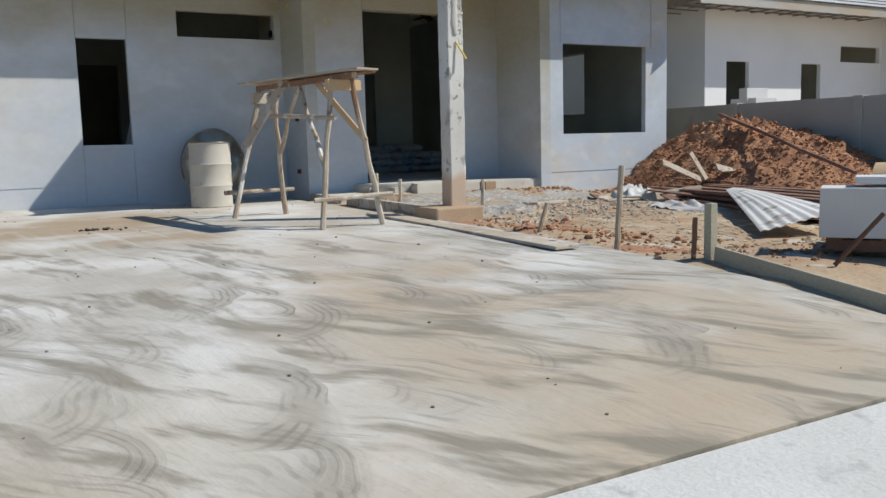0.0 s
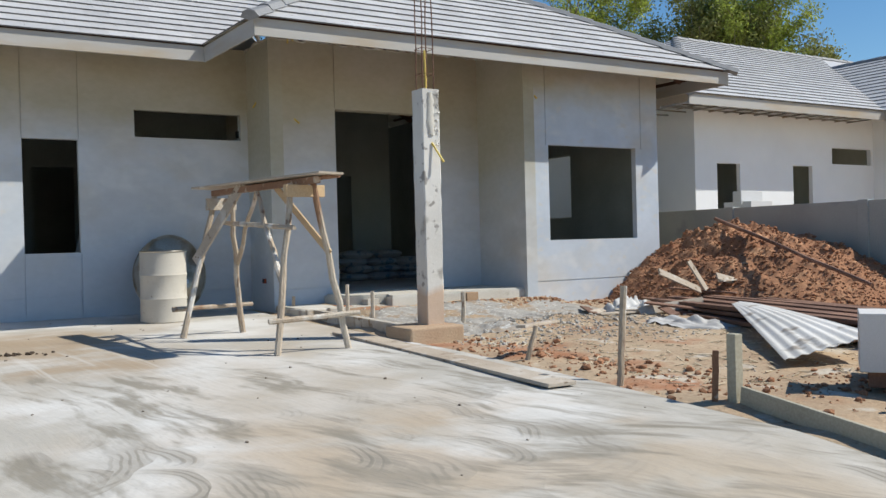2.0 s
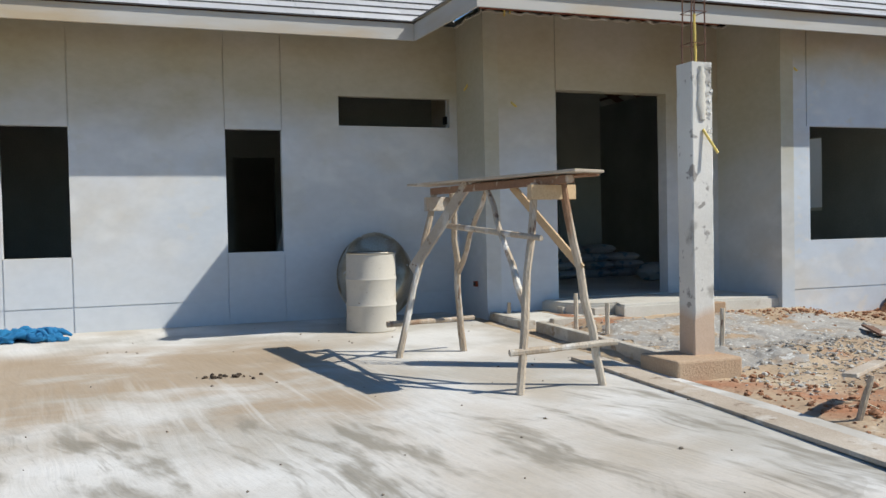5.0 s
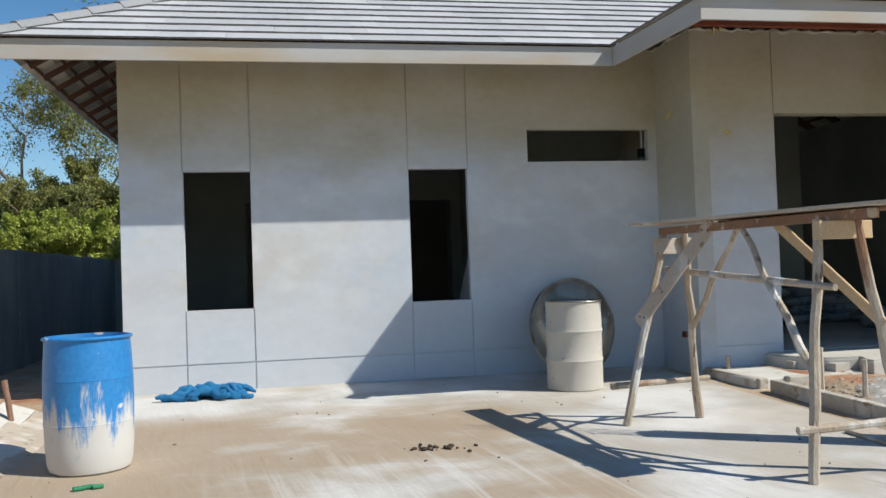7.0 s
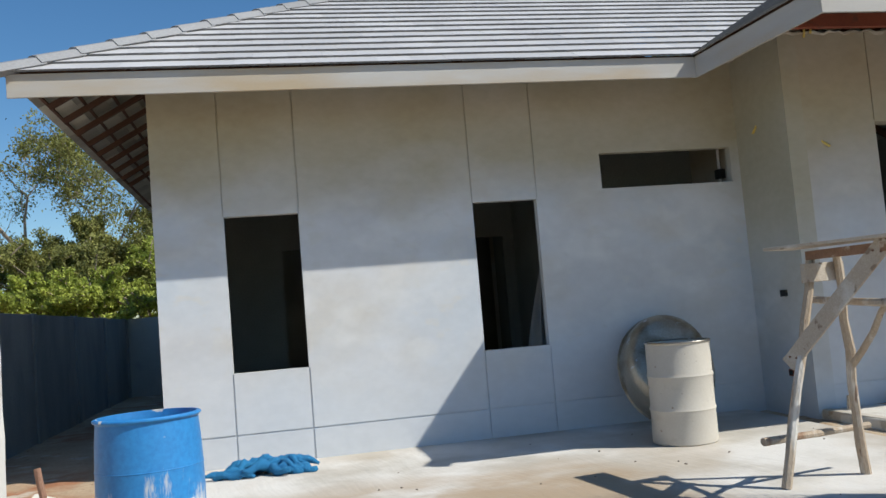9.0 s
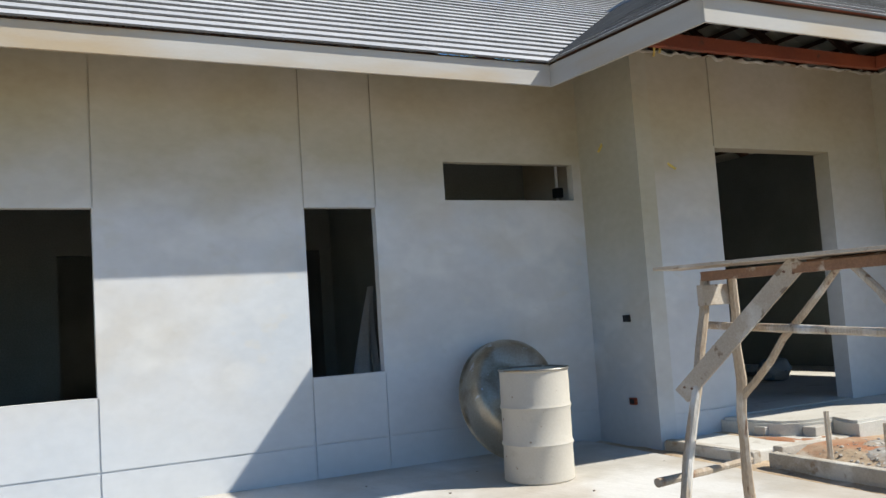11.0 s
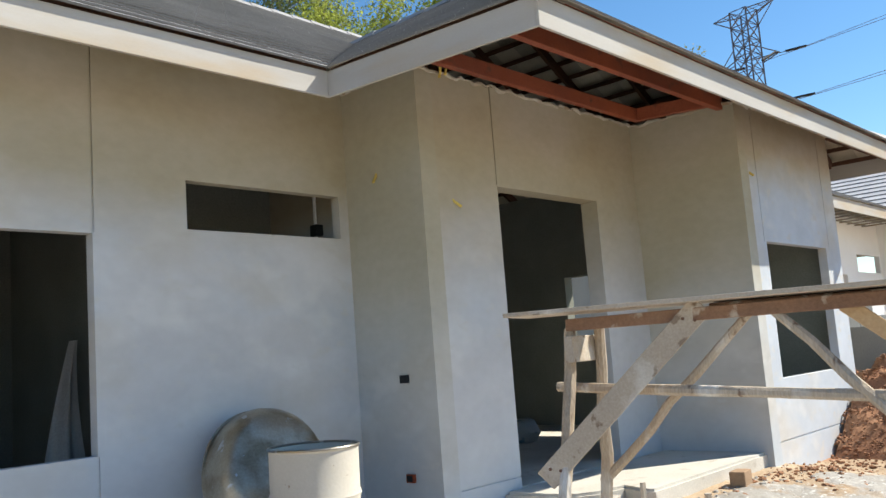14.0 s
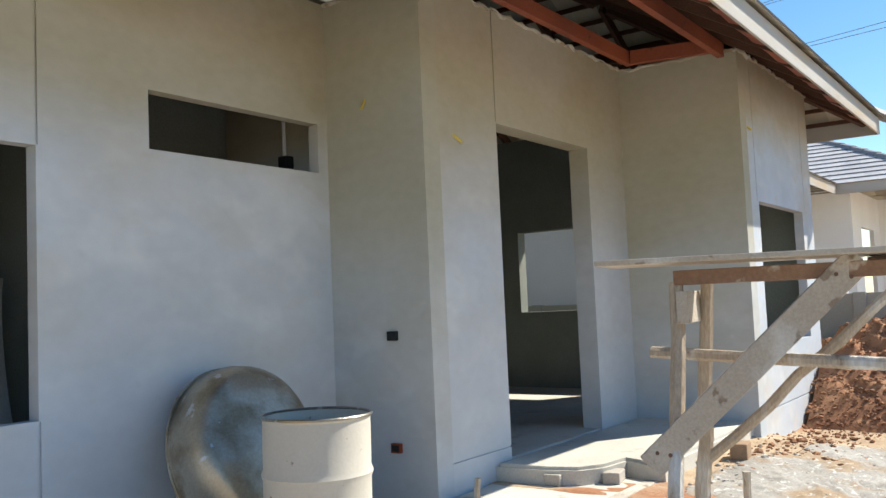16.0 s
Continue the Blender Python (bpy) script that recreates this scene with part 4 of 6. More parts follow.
bm = bmesh.new()
lathe(bm, drum_profile(0.290, 0.905), 40)
steel_drum = smooth(solo("steel_drum", bm, IVORY, "open cream steel drum caked with dry cement", "drum", m=pose(4.01, 12.79, 0.530, 0.6, 0.4, 0)), 35)
bm = bmesh.new()
add_tube(bm, [(0.29 * math.cos(a), 0.29 * math.sin(a), 0.902) for a in np.linspace(0, 2 * math.pi, 41)], 0.009, 6, caps=False)
smooth(part("rim", bm, STEEL, steel_drum, "dark rolled rim"))

# tub that leans on the wall behind the drum
bm = bmesh.new()
lathe(bm, [(0.565, -0.012), (0.582, 0.0), (0.572, 0.012), (0.562, 0.03), (0.545, 0.13), (0.505, 0.225), (0.45, 0.285), (0.41, 0.305), (0.30, 0.318), (0, 0.325)], 44)
lathe(bm, [(0, 0.31), (0.30, 0.303), (0.40, 0.29), (0.44, 0.27), (0.49, 0.215), (0.53, 0.125), (0.548, 0.03), (0.565, -0.012)], 44)
for v in bm.verts:
    k = noise.noise((v.co.x * 3, v.co.y * 3, v.co.z * 3))
    v.co.z += 0.02 * k
    v.co *= 1 + 0.015 * k
tub = smooth(solo("mixing_tub", bm, TUBMETAL, "round worn metal mortar tub leaning face-down against the wall", "tub", m=pose(4.33, 13.73, 1.10, 66, 0, -12) @ Matrix.Diagonal((0.83, 1.0, 1.0, 1.0))), 40)
bm = bmesh.new()
add_tube(bm, [(0.582 * math.cos(a), 0.582 * math.sin(a), 0.0) for a in np.linspace(0, 2 * math.pi, 49)], 0.011, 6, caps=False)
smooth(part("rim", bm, TUBMETAL, tub, "rolled metal rim"))


def barrel_material():
    m = material("blue_barrel_plastic", (0.025, 0.215, 0.53), 0.34, dark=(0.03, 0.18, 0.44), grain=30, bump=0.05, spec=0.5)
    n, l = m.node_tree.nodes, m.node_tree.links
    b = n["Principled BSDF"]
    old = b.inputs["Base Color"].links[0].from_socket
    tc = n.new("ShaderNodeTexCoord")
    sp = n.new("ShaderNodeSeparateXYZ")
    l.new(tc.outputs["Object"], sp.inputs[0])
    mp = n.new("ShaderNodeMapping")
    mp.inputs["Scale"].default_value = (13, 13, 2.4)
    l.new(tc.outputs["Object"], mp.inputs["Vector"])
    t = n.new("ShaderNodeTexNoise")
    t.inputs["Scale"].default_value, t.inputs["Detail"].default_value, t.inputs["Roughness"].default_value = 1.0, 8, 0.72
    l.new(mp.outputs[0], t.inputs["Vector"])
    s = n.new("ShaderNodeMath")
    s.operation = 'MULTIPLY_ADD'
    l.new(t.outputs["Fac"], s.inputs[0])
    s.inputs[1].default_value = -1.5
    l.new(sp.outputs["Z"], s.inputs[2])
    r = n.new("ShaderNodeMapRange")
    r.inputs["From Min"].default_value, r.inputs["From Max"].default_value = -0.26, -0.46
    l.new(s.outputs[0], r.inputs["Value"])
    t2 = n.new("ShaderNodeTexNoise")
    t2.inputs["Scale"].default_value, t2.inputs["Detail"].default_value = 9.0, 3
    l.new(tc.outputs["Object"], t2.inputs["Vector"])
    r2 = n.new("ShaderNodeMapRange")
    r2.inputs["From Min"].default_value, r2.inputs["From Max"].default_value = 0.70, 0.73
    l.new(t2.outputs["Fac"], r2.inputs["Value"])
    mx = n.new("ShaderNodeMath")
    mx.operation = 'MAXIMUM'
    l.new(r.outputs[0], mx.inputs[0])
    l.new(r2.outputs[0], mx.inputs[1])
    x = n.new("ShaderNodeMix")
    x.data_type = 'RGBA'
    l.new(mx.outputs[0], x.inputs[0])
    l.new(old, x.inputs[6])
    x.inputs[7].default_value = (0.60, 0.58, 0.54, 1)
    l.new(x.outputs[2], b.inputs["Base Color"])
    rr = n.new("ShaderNodeMapRange")
    rr.inputs["To Min"].default_value, rr.inputs["To Max"].default_value = 0.4, 0.9
    l.new(mx.outputs[0], rr.inputs["Value"])
    l.new(rr.outputs[0], b.inputs["Roughness"])
    return m


BLUE = barrel_material()
bm = bmesh.new()
h = 0.93
lathe(bm, [(0, 0.03), (0.20, 0.02), (0.245, 0.0), (0.268, 0.015), (0.282, 0.06), (0.291, 0.18), (0.296, 0.32), (0.298, 0.34), (0.2965, 0.36), (0.299, 0.5), (0.2965, 0.62), (0.298, 0.64), (0.2955, 0.66), (0.291, 0.78), (0.284, h - 0.06), (0.282, h - 0.03), (0.290, h - 0.02), (0.291, h - 0.004), (0.286, h), (0.277, h), (0.272, h - 0.04), (0.272, 0.12), (0, 0.10)], 44)
smooth(solo("plastic_barrel", bm, BLUE, "open blue plastic barrel splashed with white cement", "barrel", m=pose(-0.31, 10.66, 0.50, 0, 0, 60)), 35)
barrel = bpy.data.objects["plastic_barrel"]
for zz, rr, nm in ((h - 0.012, 0.290, "rim"), (0.34, 0.296, "hoop"), (0.64, 0.296, "hoop")):
    bm = bmesh.new()
    add_tube(bm, [(rr * math.cos(a), rr * math.sin(a), zz) for a in np.linspace(0, 2 * math.pi, 45)], 0.010 if nm == "rim" else 0.004, 8, caps=False)
    smooth(part(nm, bm, BLUE, barrel))

# ---- boundary walls ----
# The house's shade on the wall's far half, painted as a dark concrete colour.
SHADEWALL = material("house_shade_concrete", (0.26, 0.275, 0.28), 0.95, dark=(0.17, 0.185, 0.19), spots=((0.8, 0.55, 0.2, (0.33, 0.335, 0.33)),), stretch=(1, 1, 0.4), bump=0.2)
PRECAST = material("precast_panel_concrete", (0.50, 0.495, 0.485), 0.9, dark=(0.43, 0.425, 0.415), spots=((1.5, 0.6, 0.12, (0.40, 0.39, 0.38)),), bump=0.12, grit=0.12)


def boundary(name, x, y0, y1, top, label, joints=True, mat=None):
    mat = mat or (PRECAST if joints else BLOCKWALL)
    t = thing(name, label, "wall", kind="structure")
    z0 = 0.1
    n = max(1, round(abs(y1 - y0) / 2.5))
    step = (y1 - y0) / n
    for i in range(n):
        a, b = y0 + i * step, y0 + (i + 1) * step
        k = 4 if joints else 1
        for c in range(k):
            zz0, zz1 = z0 + (top - z0) * c / k, z0 + (top - z0) * (c + 1) / k
            part("panel", box(x - 0.05, x + 0.05, a + 0.08, b - 0.08, zz0 + 0.004, zz1 - 0.004, 0.006), mat, t)
    part("core", box(x - 0.02, x + 0.02, y0, y1, z0, top - 0.02), mat, t)
    for i in range(n + 1):
        part("post", box(x - 0.085, x + 0.085, y0 + i * step - 0.085, y0 + i * step + 0.085, z0, top + 0.01, 0.008), mat, t)
    return t


boundary("boundary_wall_west", -3.05, 6.6, 16.1, 2.34, "pale precast concrete boundary wall with horizontal panel joints")
boundary("boundary_wall_west", -3.05, 16.3, 27.1, 2.34, "concrete boundary wall beside the house with its shade painted dark", False, SHADEWALL)
boundary("boundary_wall_east", 13.55, 6.75, 24.25, 1.92, "plain grey rendered boundary wall", False)
structure("boundary_wall_north", box(-3.05, 30, 27.15, 27.3, 0, 2.34), BLOCKWALL, "grey boundary wall at the back of the plots", "wall")

# ---- neighbouring house ----
SH = 15.95
nb = thing("neighbour_house", "neighbouring pale painted bungalow with the same grey tiled roof", "house", kind="structure")
pnl = [(w1[0] + SH, w1[1] + SH, w1[2], w1[3]), (w2[0] + SH, w2[1] + SH, w2[2], w2[3]), (slot[0] + SH, slot[1] + SH, slot[2], slot[3])]
part("wall", wall(XW + SH, XS + SH + T, 0.2, EAVE_B + 0.2, TT, pnl, (), pose(0, YM, 0)), PAINT, nb)
part("wall", wall(TT, YN - YM, 0.2, EAVE_B + 0.2, T, ((1.5, 2.3, 1.44, 2.985),), (), Matrix(((0, 1, 0, XW + SH), (1, 0, 0, YM), (0, 0, 1, 0), (0, 0, 0, 1)))), PAINT, nb)
part("wall", wall(0, YM - YP, 0.2, EAVE_B + 0.2, T, (), (), Matrix(((0, 1, 0, XS + SH), (-1, 0, 0, YM), (0, 0, 1, 0), (0, 0, 0, 1)))), PAINT, nb)
part("wall", wall(XS + SH + T, XP + SH + T, 0.2, EAVE_B + 0.2, TT, ((6.67 + SH, 8.33 + SH, 0.2, 3.4),), (), pose(0, YP, 0)), PAINT, nb)
part("wall", wall(0, YP - YB, 0.2, EAVE_B + 0.2, T, (), (), Matrix(((0, 1, 0, XP + SH), (-1, 0, 0, YP), (0, 0, 1, 0), (0, 0, 0, 1)))), PAINT, nb)
part("wall", wall(XP + SH + T, XE + SH, 0.2, EAVE_B + 0.2, TT, ((9.7 + SH, 11.5 + SH, 1.44, 2.9),), (), pose(0, YB, 0)), PAINT, nb)
part("inner_wall", wall(XW + SH + T, XE + SH, 0.2, EAVE_B + 0.2, T, (), (), pose(0, 17.2, 0)), PLASTER_IN, nb)
# Added board, no known ceiling: keeps the sky from showing through the openings.
part("ceiling_board", box(XW + SH + T, XE + SH - T, YM + T, 17.2, EAVE_B - 0.05, EAVE_B), PLASTER_IN, nb)
own = (PITCH, KS)
PITCH = 0.505
KS = math.sqrt(1 + PITCH * PITCH)
house_roof(SH, "neighbouring hipped roof of grey concrete tiles", False, 18.70)
PITCH, KS = own
# steel soffit frame under the neighbour's eaves
bm = bmesh.new()
for i in range(14):
    x = EXW + SH + 0.1 + i * 0.48
    add_box(bm, x, x + 0.03, EY + 0.09, YM, EAVE_B + 0.03, EAVE_B + 0.055)
for i in range(3):
    add_box(bm, EXW + SH + 0.1, EXP + SH, EY + 0.12 + i * 0.35, EY + 0.15 + i * 0.35, EAVE_B + 0.055, EAVE_B + 0.075)
for i in range(12):
    add_box(bm, EXW + SH + 0.1, XW + SH, EY + 0.1 + i * 0.5, EY + 0.13 + i * 0.5, EAVE_B + 0.03, EAVE_B + 0.055)
part("soffit_frame", bm, STEEL, nb, "galvanised soffit frame")

# ---- clay mound, rubble and yard things ----
def mound_h(x, y):
    d = math.hypot((x - 12.75) / 2.1, (y - 10.9) / 3.2)
    if d >= 1 or x > 13.49 or (x < XE + 0.01 and y > YB - 0.01):
        return 0.0
    return 1.10 * (1 - d ** 1.5) * (1 + 0.10 * noise.noise((x * 1.3, y * 1.3, 2))) + 0.16 * noise.noise((x * 2.6, y * 2.6, 5)) * (1 - d) + (0.15 * noise.noise((x * 6, y * 6, 7)) + 0.07 * noise.noise((x * 14, y * 14, 3))) * (1 - d * d)


bm = bmesh.new()
mx, my = np.arange(10.2, 13.52, 0.05), np.arange(7.8, 14.7, 0.05)
gridv = [[bm.verts.new((x, y, ground_z(x, y) - 0.09 + (mound_h(x, y) + 0.06 if mound_h(x, y) > 0 else 0))) for x in mx] for y in my]
for r0, r1 in zip(gridv, gridv[1:]):
    for i in range(len(mx) - 1):
        bm.faces.new((r0[i], r0[i + 1], r1[i + 1], r1[i]))
mound = smooth(solo("soil_mound", bm, SOILRED, "large heap of freshly dug red clay soil", "soil heap"), 70)


def clods(name, count, place, size, mat, label, category, seed):
    """Many irregular lumps lying on the ground."""
    rnd = random.Random(seed)
    bm = bmesh.new()
    for _ in range(count):
        x, y, z, k = place(rnd)
        if x is None:
            continue
        s = rnd.uniform(*size) * k
        rot = Euler((rnd.uniform(0, 6), rnd.uniform(0, 6), rnd.uniform(0, 6))).to_matrix()
        flat = rnd.uniform(0.5, 0.9)
        verts = []
        for c in ((1, 0, 0), (-1, 0, 0), (0, 1, 0), (0, -1, 0), (0, 0, 1), (0, 0, -1), (.6, .6, .6), (-.6, .6, .6), (.6, -.6, .6), (-.6, -.6, .6), (.6, .6, -.6), (-.6, .6, -.6), (.6, -.6, -.6), (-.6, -.6, -.6)):
            p = rot @ (Vector(c) * s * rnd.uniform(0.7, 1.15))
            p.z *= flat
            verts.append(bm.verts.new(p + Vector((x, y, z + s * 0.25))))
        px, nx, py, ny, pz, nz, a, b, c, d, e, g, h2, i2 = verts
        for q in ((px, a, c), (px, c, h2), (px, h2, e), (px, e, a), (nx, d, b), (nx, b, g), (nx, g, i2), (nx, i2, d), (py, b, a), (py, a, e), (py, e, g), (py, g, b), (ny, c, d), (ny, d, i2), (ny, i2, h2), (ny, h2, c), (pz, a, b), (pz, b, d), (pz, d, c), (pz, c, a), (nz, e, h2), (nz, h2, i2), (nz, i2, g), (nz, g, e)):
            bm.faces.new(q)
    bmesh.ops.recalc_face_normals(bm, faces=bm.faces)
    return solo(name, bm, mat, label, category, "stuff")


def on_mound(r):
    while True:
        x, y = r.uniform(10.3, 13.4), r.uniform(8.0, 14.4)
        h = mound_h(x, y)
        if h > 0.02:
            return x, y, ground_z(x, y) - 0.03 + h, (0.5 + r.random() ** 3 * 1.6)


CLOD = material("clay_lumps", (0.39, 0.205, 0.115), 0.95, dark=(0.27, 0.13, 0.07), random=0.35, island=True, bump=0.5, bump_size=30)
RUBBLE = material("cement_rubble", (0.49, 0.47, 0.435), 0.95, dark=(0.37, 0.33, 0.28), random=0.3, island=True, bump=0.4)
GRAVEL = material("mixed_gravel", (0.50, 0.43, 0.36), 0.95, dark=(0.42, 0.36, 0.31), spots=((0.7, 0.54, 0.1, (0.48, 0.28, 0.165)),), random=0.5, island=True, bump=0.2)
clods("clay_clods", 13000, on_mound, (0.006, 0.019), CLOD, "loose lumps of red clay on the soil heap", "clods", 3)


def yard_spot(x0, x1, y0, y1, cx=None, cy=None, sx=1.0, sy=1.0):
    def f(r):
        if cx is None:
            x, y = r.uniform(x0, x1), r.uniform(y0, y1)
        else:
            x, y = r.gauss(cx, sx), r.gauss(cy, sy)
        if not (x0 < x < x1 and y0 < y < y1):
            return None, 0, 0, 0
        return x, y, earth_z(x, y), 0.35 + 1.3 * r.random() ** 3
    return f


clods("clay_clods", 700, yard_spot(5.5, 7.4, 5.3, 9.0, 5.95, 7.2, 0.35, 1.3), (0.008, 0.032), CLOD, "red clay lumps along the drive edge", "clods", 4)
clods("cement_rubble", 7000, yard_spot(5.85, 9.6, 7.6, 11.9, 7.3, 10.0, 1.1, 1.1), (0.005, 0.022), RUBBLE, "pale cement rubble in front of the porch", "rubble", 5)
clods("clay_clods", 900, yard_spot(7.6, 11.9, 10.6, 11.95, 9.8, 11.6, 1.2, 0.3), (0.007, 0.030), CLOD, "red clay lumps along the foot of the wall", "clods", 6)
clods("gravel", 1100, yard_spot(5.6, 10.5, 5.0, 11.0), (0.004, 0.012), GRAVEL, "small stones scattered over the yard", "gravel", 7)
def heap_h(x, y):
    return 0.42 * max(0.0, 1 - ((x + 2.15) / 0.95) ** 2 - ((y - 10.5) / 1.9) ** 2) ** 0.8


bm = bmesh.new()
hx, hy = np.arange(-2.98, -1.15, 0.06), np.arange(8.5, 12.5, 0.06)
rows = [[bm.verts.new((x, y, earth_z(x, y) - 0.03 + heap_h(x, y) + 0.03 * noise.noise((x * 7, y * 7, 1)) * (heap_h(x, y) > 0))) for x in hx] for y in hy]
for r0, r1 in zip(rows, rows[1:]):
    for i in range(len(hx) - 1):
        bm.faces.new((r0[i], r0[i + 1], r1[i + 1], r1[i]))
smooth(solo("gravel_heap", bm, GRAVEL, "heap of mixed grey and reddish gravel beside the boundary wall", "gravel", "stuff"), 70)
clods("gravel", 16000, lambda r: (lambda x, y: (x, y, earth_z(x, y) - 0.02 + heap_h(x, y), 0.4 + r.random()))(r.uniform(-2.95, -1.2), r.uniform(8.6, 12.6)), (0.004, 0.013), GRAVEL, "loose stones on the gravel heap", "gravel", 8)
clods("mud_crumbs", 26, lambda r: (r.gauss(2.08, 0.16), r.gauss(10.44, 0.06), 0.503, 0.5 + r.random()), (0.008, 0.028), material("dark_mud", (0.07, 0.05, 0.035), 0.9), "dark dry mud crumbs on the drive", "mud", 9)
clods("grit", 90, lambda r: (lambda x, y: (x, y, ground_z(x, y), 0.3 + r.random()))(r.uniform(-0.6, 5.3), r.uniform(2.9, 13.8)), (0.006, 0.014), material("dark_grit", (0.2, 0.165, 0.13), 0.9), "small stones and grit lying on the drive", "grit", 10)

STRAW = material("dry_straw", (0.62, 0.52, 0.37), 0.9, dark=(0.50, 0.40, 0.27), random=0.25, island=True, bump=0)
rnd = random.Random(21)
bm = bmesh.new()
for _ in range(650):
    x, y = rnd.uniform(5.9, 9.4), rnd.uniform(5.4, 10.2)
    a, L, w = rnd.uniform(0, math.pi), rnd.uniform(0.02, 0.07), rnd.uniform(0.003, 0.008)
    z = earth_z(x, y) + 0.006
    c, d = Vector((math.cos(a), math.sin(a), rnd.uniform(-0.2, 0.2))) * L, Vector((-math.sin(a), math.cos(a), 0)) * w
    o = Vector((x, y, z))
    top = [bm.verts.new(o + p + Vector((0, 0, 0.005))) for p in (-c - d, c - d, c + d, -c + d)]
    low = [bm.verts.new(o + p) for p in (-c - d, c - d, c + d, -c + d)]
    bm.faces.new(top)
    for k in range(4):
        bm.faces.new((low[k], low[(k + 1) % 4], top[(k + 1) % 4], top[k]))
solo("straw_litter", bm, STRAW, "dry straw and wood shavings scattered over the yard", "straw", "stuff")

# timber stack, boards, pole
for i in range(16):
    lay, col = i // 6, i % 6
    x = 8.62 + col * 0.22 + 0.04 * random.uniform(-1, 1) + 0.08 * lay
    z = 0.475 + lay * 0.052
    e = random.uniform(-0.35, 0.35)
    tagged(part("timber_beam", board((x + 1.35 + random.uniform(-.2, .2), 10.1 - 0.15 * col + e, z + 0.01 * col), (x - 0.10, 6.1 + random.uniform(-0.3, 0.2), z + 0.02 * lay + 0.012 * col), random.uniform(0.12, 0.19), 0.045, bevel=0.005), DARKWOOD), "old brown timber plank in a low stack", "plank", "stacked timbers")
for a, b, w in (((9.87, 9.9, 0.98), (10.5, 9.75, 0.70), 0.12), ((10.44, 9.9, 1.10), (10.62, 9.75, 0.70), 0.12), ((11.0, 9.9, 0.87), (11.7, 9.75, 0.68), 0.13), ((9.2, 9.6, 0.50), (9.95, 9.2, 0.60), 0.14)):
    tagged(part("loose_board", board(a, b, w, 0.025, (0.15, -0.8, 0.6)), PLANK), "weathered grey board lying on the soil heap", "board", "loose boards")
solo("wooden_pole", stick((12.55, 11.25, 1.72), (10.9, 7.5, 0.82), 0.030, 0.026, 0.02), DARKWOOD, "long brown pole lying across the soil heap", "pole")

rnd = random.Random(77)
for k in range(18):
    x, y = rnd.uniform(8.7, 11.3), rnd.uniform(9.0, 10.1)
    a, length = rnd.uniform(-0.7, 0.7) + (0 if k % 3 else 1.4), rnd.uniform(0.35, 1.1)
    z = max(earth_z(x, y), ground_z(x, y) - 0.05 + mound_h(x, y)) + 0.05
    d = Vector((math.cos(a), math.sin(a), 0)) * length / 2
    lift = rnd.uniform(-0.02, 0.10)
    tagged(part("broken_board", board((x - d.x, y - d.y, z), (x + d.x, y + d.y, z + lift), rnd.uniform(0.05, 0.13), 0.022, (rnd.uniform(-.3, .3), rnd.uniform(-.5, .1), 1)), PLANK if k % 3 else DARKWOOD), "splintered short board in the scrap pile by the soil heap", "board", "broken boards")
# corrugated sheet
bm = bmesh.new()
TL, BL, BR = Vector((9.35, 8.25, 0.66)), Vector((7.16, 5.89, 0.455)), Vector((7.95, 5.60, 0.62))
rows = []
nu, nv = 90, 10
for j in range(nv + 1):
    row = []
    for i in range(nu + 1):
        p = TL.lerp(BL, j / nv) + (BR - BL) * (i / nu) * (0.12 + 0.88 * (j / nv) ** 0.8)
        p.z += 0.007 * (j / nv) * math.sin(i / nu * 2 * math.pi * 7) + 0.04 * math.sin(j / nv * 3.1) * math.sin(i / nu * 3.1)
        row.append(bm.verts.new(p))
    rows.append(row)
for r0, r1 in zip(rows, rows[1:]):
    for i in range(nu):
        bm.faces.new((r0[i], r0[i + 1], r1[i + 1], r1[i]))
r = bmesh.ops.extrude_face_region(bm, geom=bm.faces[:])
bmesh.ops.translate(bm, vec=(0, 0, -0.006), verts=[v for v in r["geom"] if isinstance(v, bmesh.types.BMVert)])
bmesh.ops.recalc_face_normals(bm, faces=bm.faces)
smooth(solo("corrugated_sheet", bm, material("fibre_cement_sheet", (0.70, 0.68, 0.65), 0.85, dark=(0.60, 0.58, 0.54), spots=((3, 0.58, 0.1, (0.3, 0.26, 0.22)),), bump=0.2), "buckled grey corrugated roofing sheet on the ground", "sheet"), 50)

# white blocks
def block(x, y, z, sx, sy, sz, rz=0, group="stacked white blocks", label="white aerated concrete block in a stack"):
    return solo("aerated_block", box(-sx / 2, sx / 2, -sy / 2, sy / 2, 0, sz, 0.006), AAC, label, "block", m=pose(x, y, z, 0, 0, rz), group=group)


bx, by = Vector((0.55, -0.835, 0)), Vector((0.835, 0.55, 0))
for k, hgt, d in ((0, 0.50, 0.0), (1, 0.56, 0.02), (2, 0.54, -0.01), (3, 0.55, 0.02)):
    for row in range(2):
        c = Vector((6.76, 5.0, 0)) + bx * (0.34 + 0.69 * k) + by * (0.22 + 0.45 * row + d)
        if row == 0 or k:
            block(c.x, c.y, 0.50, 0.67, 0.43, hgt - 0.10 + 0.02 * row, -56.6 + random.uniform(-1, 1))
pal = thing("pallet", "low wooden pallet under the white blocks", "pallet")
for k in range(3):
    a = Vector((6.76, 5.0, 0)) + by * (0.10 + 0.34 * k) + bx * 0.06
    part("bearer", board((*a.xy, 0.435), (*(a + bx * 2.6).xy, 0.435), 0.09, 0.09), DARKWOOD, pal)
